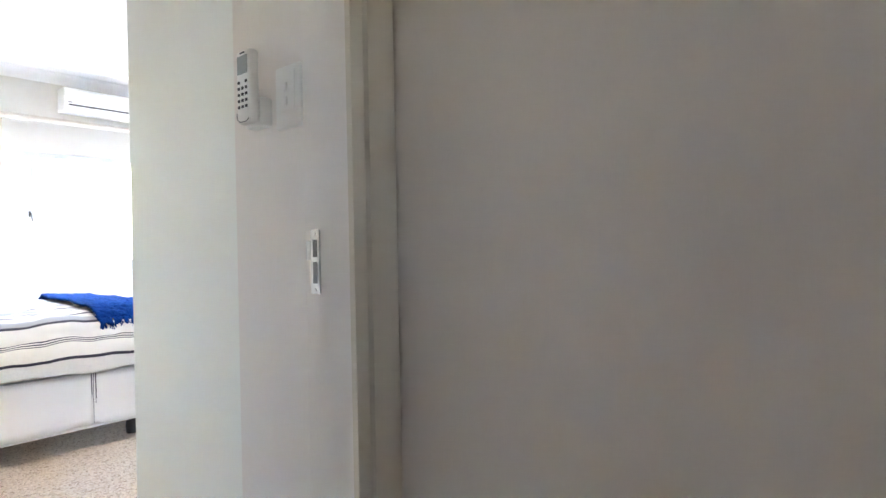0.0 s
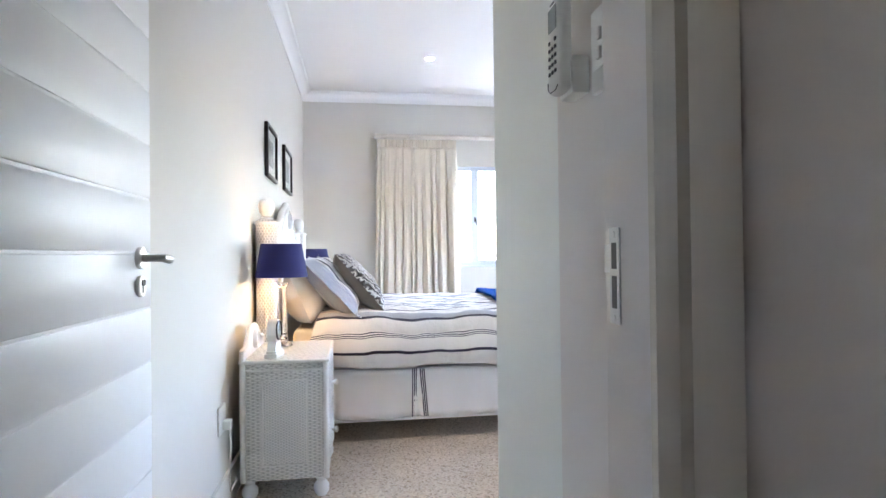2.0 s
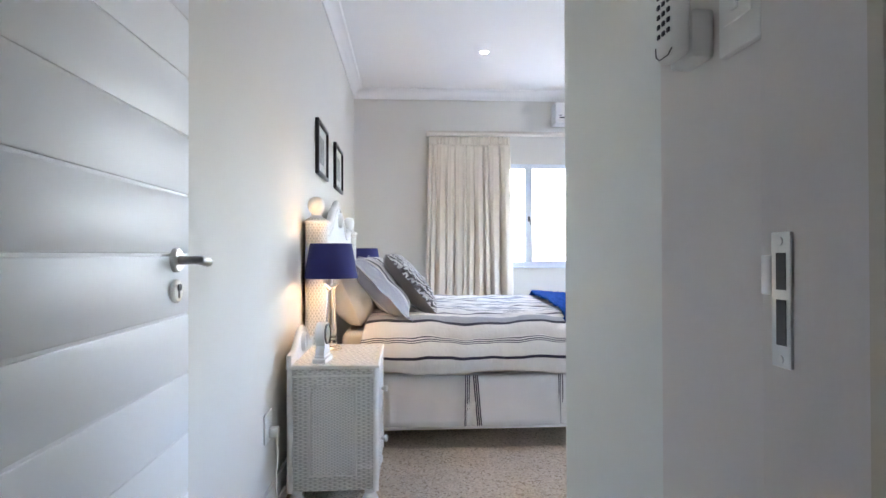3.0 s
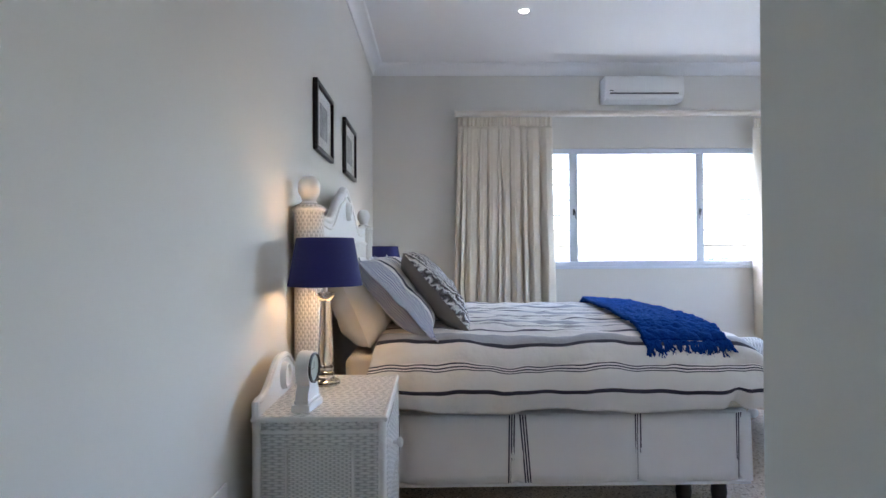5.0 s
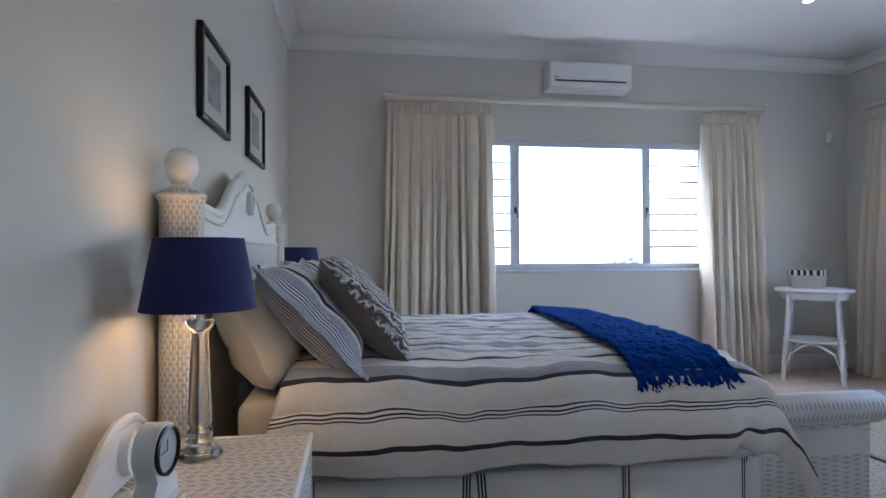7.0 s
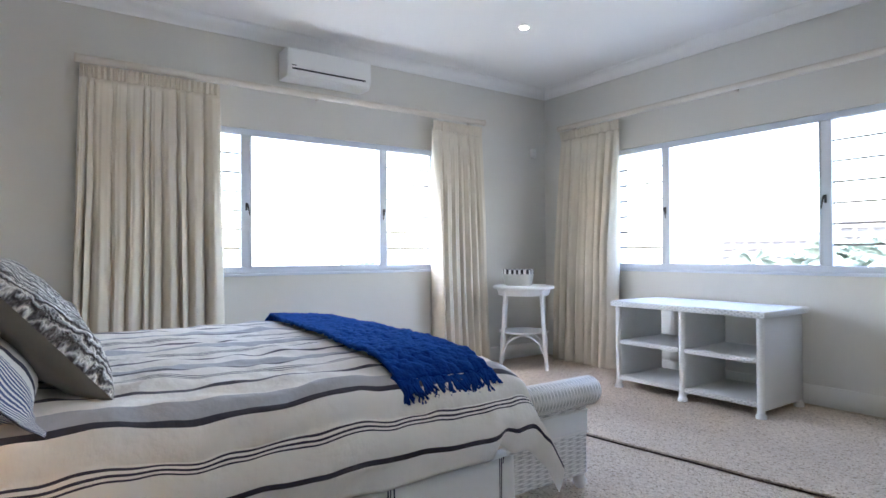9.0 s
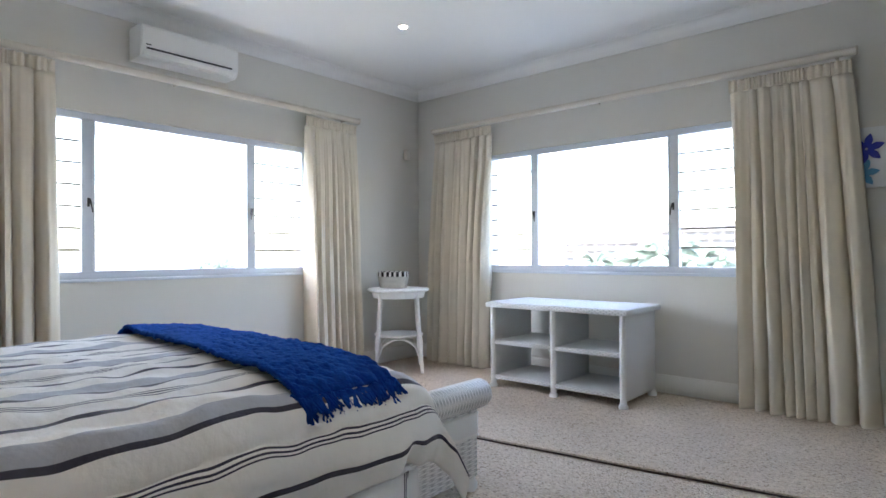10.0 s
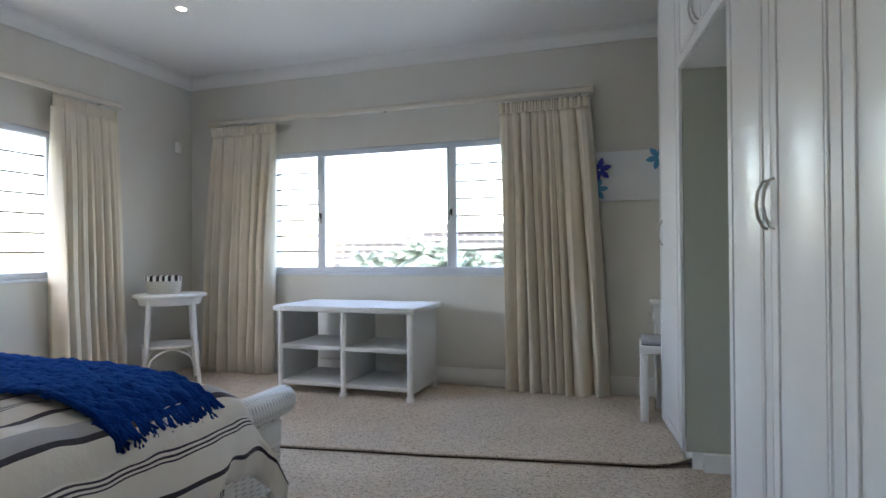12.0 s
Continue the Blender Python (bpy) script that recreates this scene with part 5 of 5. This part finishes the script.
# ---- loose carpet piece with a raised, curling edge ----
def carpet_pt(a, b):
    xe = -6.70 + (4.52) * a
    ye = 2.92 + 0.128 * (xe + 6.70) - 0.05 * math.sin((xe + 6.7) * 0.69)
    y = ye + (4.97 - ye) * (b ** 1.6)
    z = FZ + 0.010 + 0.004 * noise.noise(Vector((xe * 2, y * 2, 0))) * (1 - b)
    c = max(0.0, (a - 0.955) / 0.045) * max(0.0, 1 - (y - ye) / 0.14)
    z += 0.05 * c * c
    y += 0.03 * c
    return Vector((xe + 0.04 * c, y, z))
cp = new("carpet_piece", mesh_of("carpet_piece", bm_sheet(bmesh.new(), carpet_pt, 120, 24), M_CARPET))
tagged(cp, "loose beige speckled carpet piece with curled corner", "carpet", "", "structure")
sm = cp.modifiers.new("solid", "SOLIDIFY")
sm.thickness, sm.offset = 0.009, -1
# near-black tube in place of the shadow under the overlapping edge
sx = bm_tube(bmesh.new(), [carpet_pt(k / 80, 0) + Vector((0, -0.004, -0.004)) for k in range(81)], 0.0055, 6)
solid("carpet_edge_shadow", sx, mat("carpet_edge_shadow", (0.07, 0.05, 0.04), 0.9, var=0.2, scale=60), "dark strip standing in for the shadow along the loose carpet's edge", "carpet edge", "structure")

# ---- outside ----
def leaf_mat(name, c):
    m = mat(name, c, 0.5, var=0.4, scale=3.0)
    n, l = m.node_tree.nodes, m.node_tree.links
    tl, mx = n.new("ShaderNodeBsdfTranslucent"), n.new("ShaderNodeMixShader")
    tl.inputs[0].default_value = (*[min(1, k * 1.4) for k in c], 1)
    mx.inputs[0].default_value = 0.45
    l.new(n["Principled BSDF"].outputs[0], mx.inputs[1])
    l.new(tl.outputs[0], mx.inputs[2])
    l.new(mx.outputs[0], n["Material Output"].inputs[0])
    return m
M_LEAF = leaf_mat("palm_leaf", (0.16, 0.205, 0.175))
M_LEAF2 = leaf_mat("tree_leaf", (0.11, 0.15, 0.125))
M_BARK = mat("bark", (0.16, 0.12, 0.09), 0.9, var=0.3, scale=8, bump=0.5, bscale=20)
M_GROUND = mat("far_ground", (0.15, 0.165, 0.155), 0.9, var=0.15, scale=0.02)
M_FACADE = mat("facade_plaster", (0.19, 0.185, 0.185), 0.8, var=0.06, scale=0.6)
M_FACADE_D = mat("dark_windows", (0.07, 0.07, 0.08), 0.4, var=0.2, scale=2)
GZ = -5.0
solid("ground", B(((-1500, -1500, GZ - 0.5), (1500, 1500, GZ))), M_GROUND, "pale hazy open ground below the house", "ground", kind="structure", smooth=False)

def building(at, rz, w, storeys, bays, h=2.6):
    root = empty("apartment_building", at, "pale multi-storey apartment block with rows of balconies beyond the palms", "building", "far apartment blocks", "", rz)
    H = h * storeys
    part("wall", B(((-w / 2, 0, 0), (w / 2, 12, H))), M_FACADE, root, smooth=False)
    part("roof", B(((-w / 2 - 0.3, -0.4, H), (w / 2 + 0.3, 12.3, H + 0.5))), M_FACADE, root, smooth=False)
    bw = w / bays
    wm = mesh_of("window", B(((-bw * 0.36, -0.06, 0.3), (bw * 0.36, 0.02, h - 0.4))), M_FACADE_D, False)
    bmm = mesh_of("balcony", B(((-bw * 0.44, -1.5, -0.15), (bw * 0.44, 0, 0.05)), ((-bw * 0.44, -1.5, 0.05), (bw * 0.44, -1.42, 1.0))), M_FACADE, False)
    for s in range(storeys):
        for b in range(bays):
            x = -w / 2 + (b + 0.5) * bw
            for nm, me in (("window", wm), ("balcony", bmm)):
                o = new(nm, me)
                o.parent, o.location = root, (x, 0, s * h)
    return root


building((-96.4, 199, GZ), 25, 30, 5, 8, 2.5)
building((-60, 212, GZ), 16, 40, 6, 10, 2.75)

def palm(at, height, seed, size):
    rg = random.Random(seed)
    root = empty("palm_tree", at, "green palm tree with a full crown of feathery fronds", "palm tree", "palms outside")
    lean = rg.uniform(-0.6, 0.6)
    part("trunk", bm_tube(bmesh.new(), [(lean * (k / 6) ** 2, 0, height * k / 6) for k in range(7)], [0.20, 0.17, 0.15, 0.14, 0.13, 0.13, 0.15], 10), M_BARK, root)
    bm = bmesh.new()
    top = Vector((lean, 0, height))
    for k in range(30):
        az, el = rg.uniform(0, 6.28), rg.uniform(-0.15, 1.2)
        ln = size * rg.uniform(0.75, 1.1)
        pts = []
        for j in range(9):
            t = j / 8
            r = ln * t * math.cos(el) * (1 - 0.12 * t)
            pts.append(top + Vector((math.cos(az) * r, math.sin(az) * r, ln * (math.sin(el) * t - 0.62 * t * t))))
        bm_tube(bm, pts, [0.03 * (1 - 0.8 * j / 8) for j in range(9)], 4)
        side = Vector((-math.sin(az), math.cos(az), 0))
        for j in range(26):
            t = 0.08 + 0.9 * j / 26
            q = t * 8
            i = min(7, int(q))
            p = pts[i].lerp(pts[i + 1], q - i)
            d = (pts[i + 1] - pts[i]).normalized()
            l = size * 0.26 * math.sin(math.pi * min(1, t * 0.85 + 0.15)) + 0.06
            for s in (-1, 1):
                e = p + (side * s * 0.8 + d * 0.6 + Vector((0, 0, -0.35 - 0.2 * rg.random()))) * l
                w = d * 0.045
                bm.faces.new([bm.verts.new(v) for v in (p - w, p + w, e)])
    part("crown", bm, M_LEAF, root, smooth=False)


for i, (x, y, h, s) in enumerate(((-16.0, 27.5, 5.3, 1.7), (-14.6, 26, 5.7, 1.8), (-13.3, 28, 6.2, 1.9), (-12.0, 26.5, 5.6, 1.8), (-11.0, 28, 5.9, 1.9), (-9.8, 26.5, 5.5, 1.8), (-8.6, 28, 5.8, 1.9), (-15.2, 31, 5.9, 2.0), (-12.6, 32, 6.3, 2.0))):
    palm((x, y, GZ), h - 0.25, 20 + i, s * 1.15)

def tree(at, height, radius, seed):
    rg = random.Random(seed)
    root = empty("broadleaf_tree", at, "round-crowned green broadleaf tree outside", "tree", "trees outside")
    tr = bm_tube(bmesh.new(), [(0, 0, 0), (0.1, 0, height * 0.3), (0.0, 0.1, height * 0.6)], [0.3, 0.22, 0.14], 10)
    cl, bm = [], bmesh.new()
    for k in range(26):
        a, r = rg.uniform(0, 6.28), radius * math.sqrt(rg.random())
        cl.append(Vector((r * math.cos(a), r * math.sin(a), height * 0.62 + (1 - (r / radius) ** 2) * height * 0.34 * rg.uniform(0.5, 1.0))))
        bm_tube(tr, [(0, 0.1, height * 0.5), tuple(cl[-1] * 0.6 + Vector((0, 0, height * 0.2))), tuple(cl[-1])], [0.09, 0.05, 0.02], 6)
    part("trunk", tr, M_BARK, root)
    for c in cl:
        for j in range(170):
            p = c + Vector((rg.gauss(0, 1), rg.gauss(0, 1), rg.gauss(0, 0.7))) * radius * 0.17
            d = Vector((rg.gauss(0, 1), rg.gauss(0, 1), rg.gauss(0, 1))).normalized()
            s = d.orthogonal().normalized()
            l = rg.uniform(0.10, 0.2)
            bm.faces.new([bm.verts.new(v) for v in (p - d * l, p + s * l * 0.45, p + d * l, p - s * l * 0.45)])
    part("crown", bm, M_LEAF2, root, smooth=False)


tree((-27.2, 13.3, GZ), 5.9, 1.6, 3)
tree((-31.0, 18.5, GZ), 5.5, 1.8, 5)
tree((-16.6, 24.5, GZ), 5.2, 1.5, 8)
tree((-8.2, 22.0, GZ), 5.6, 1.5, 9)
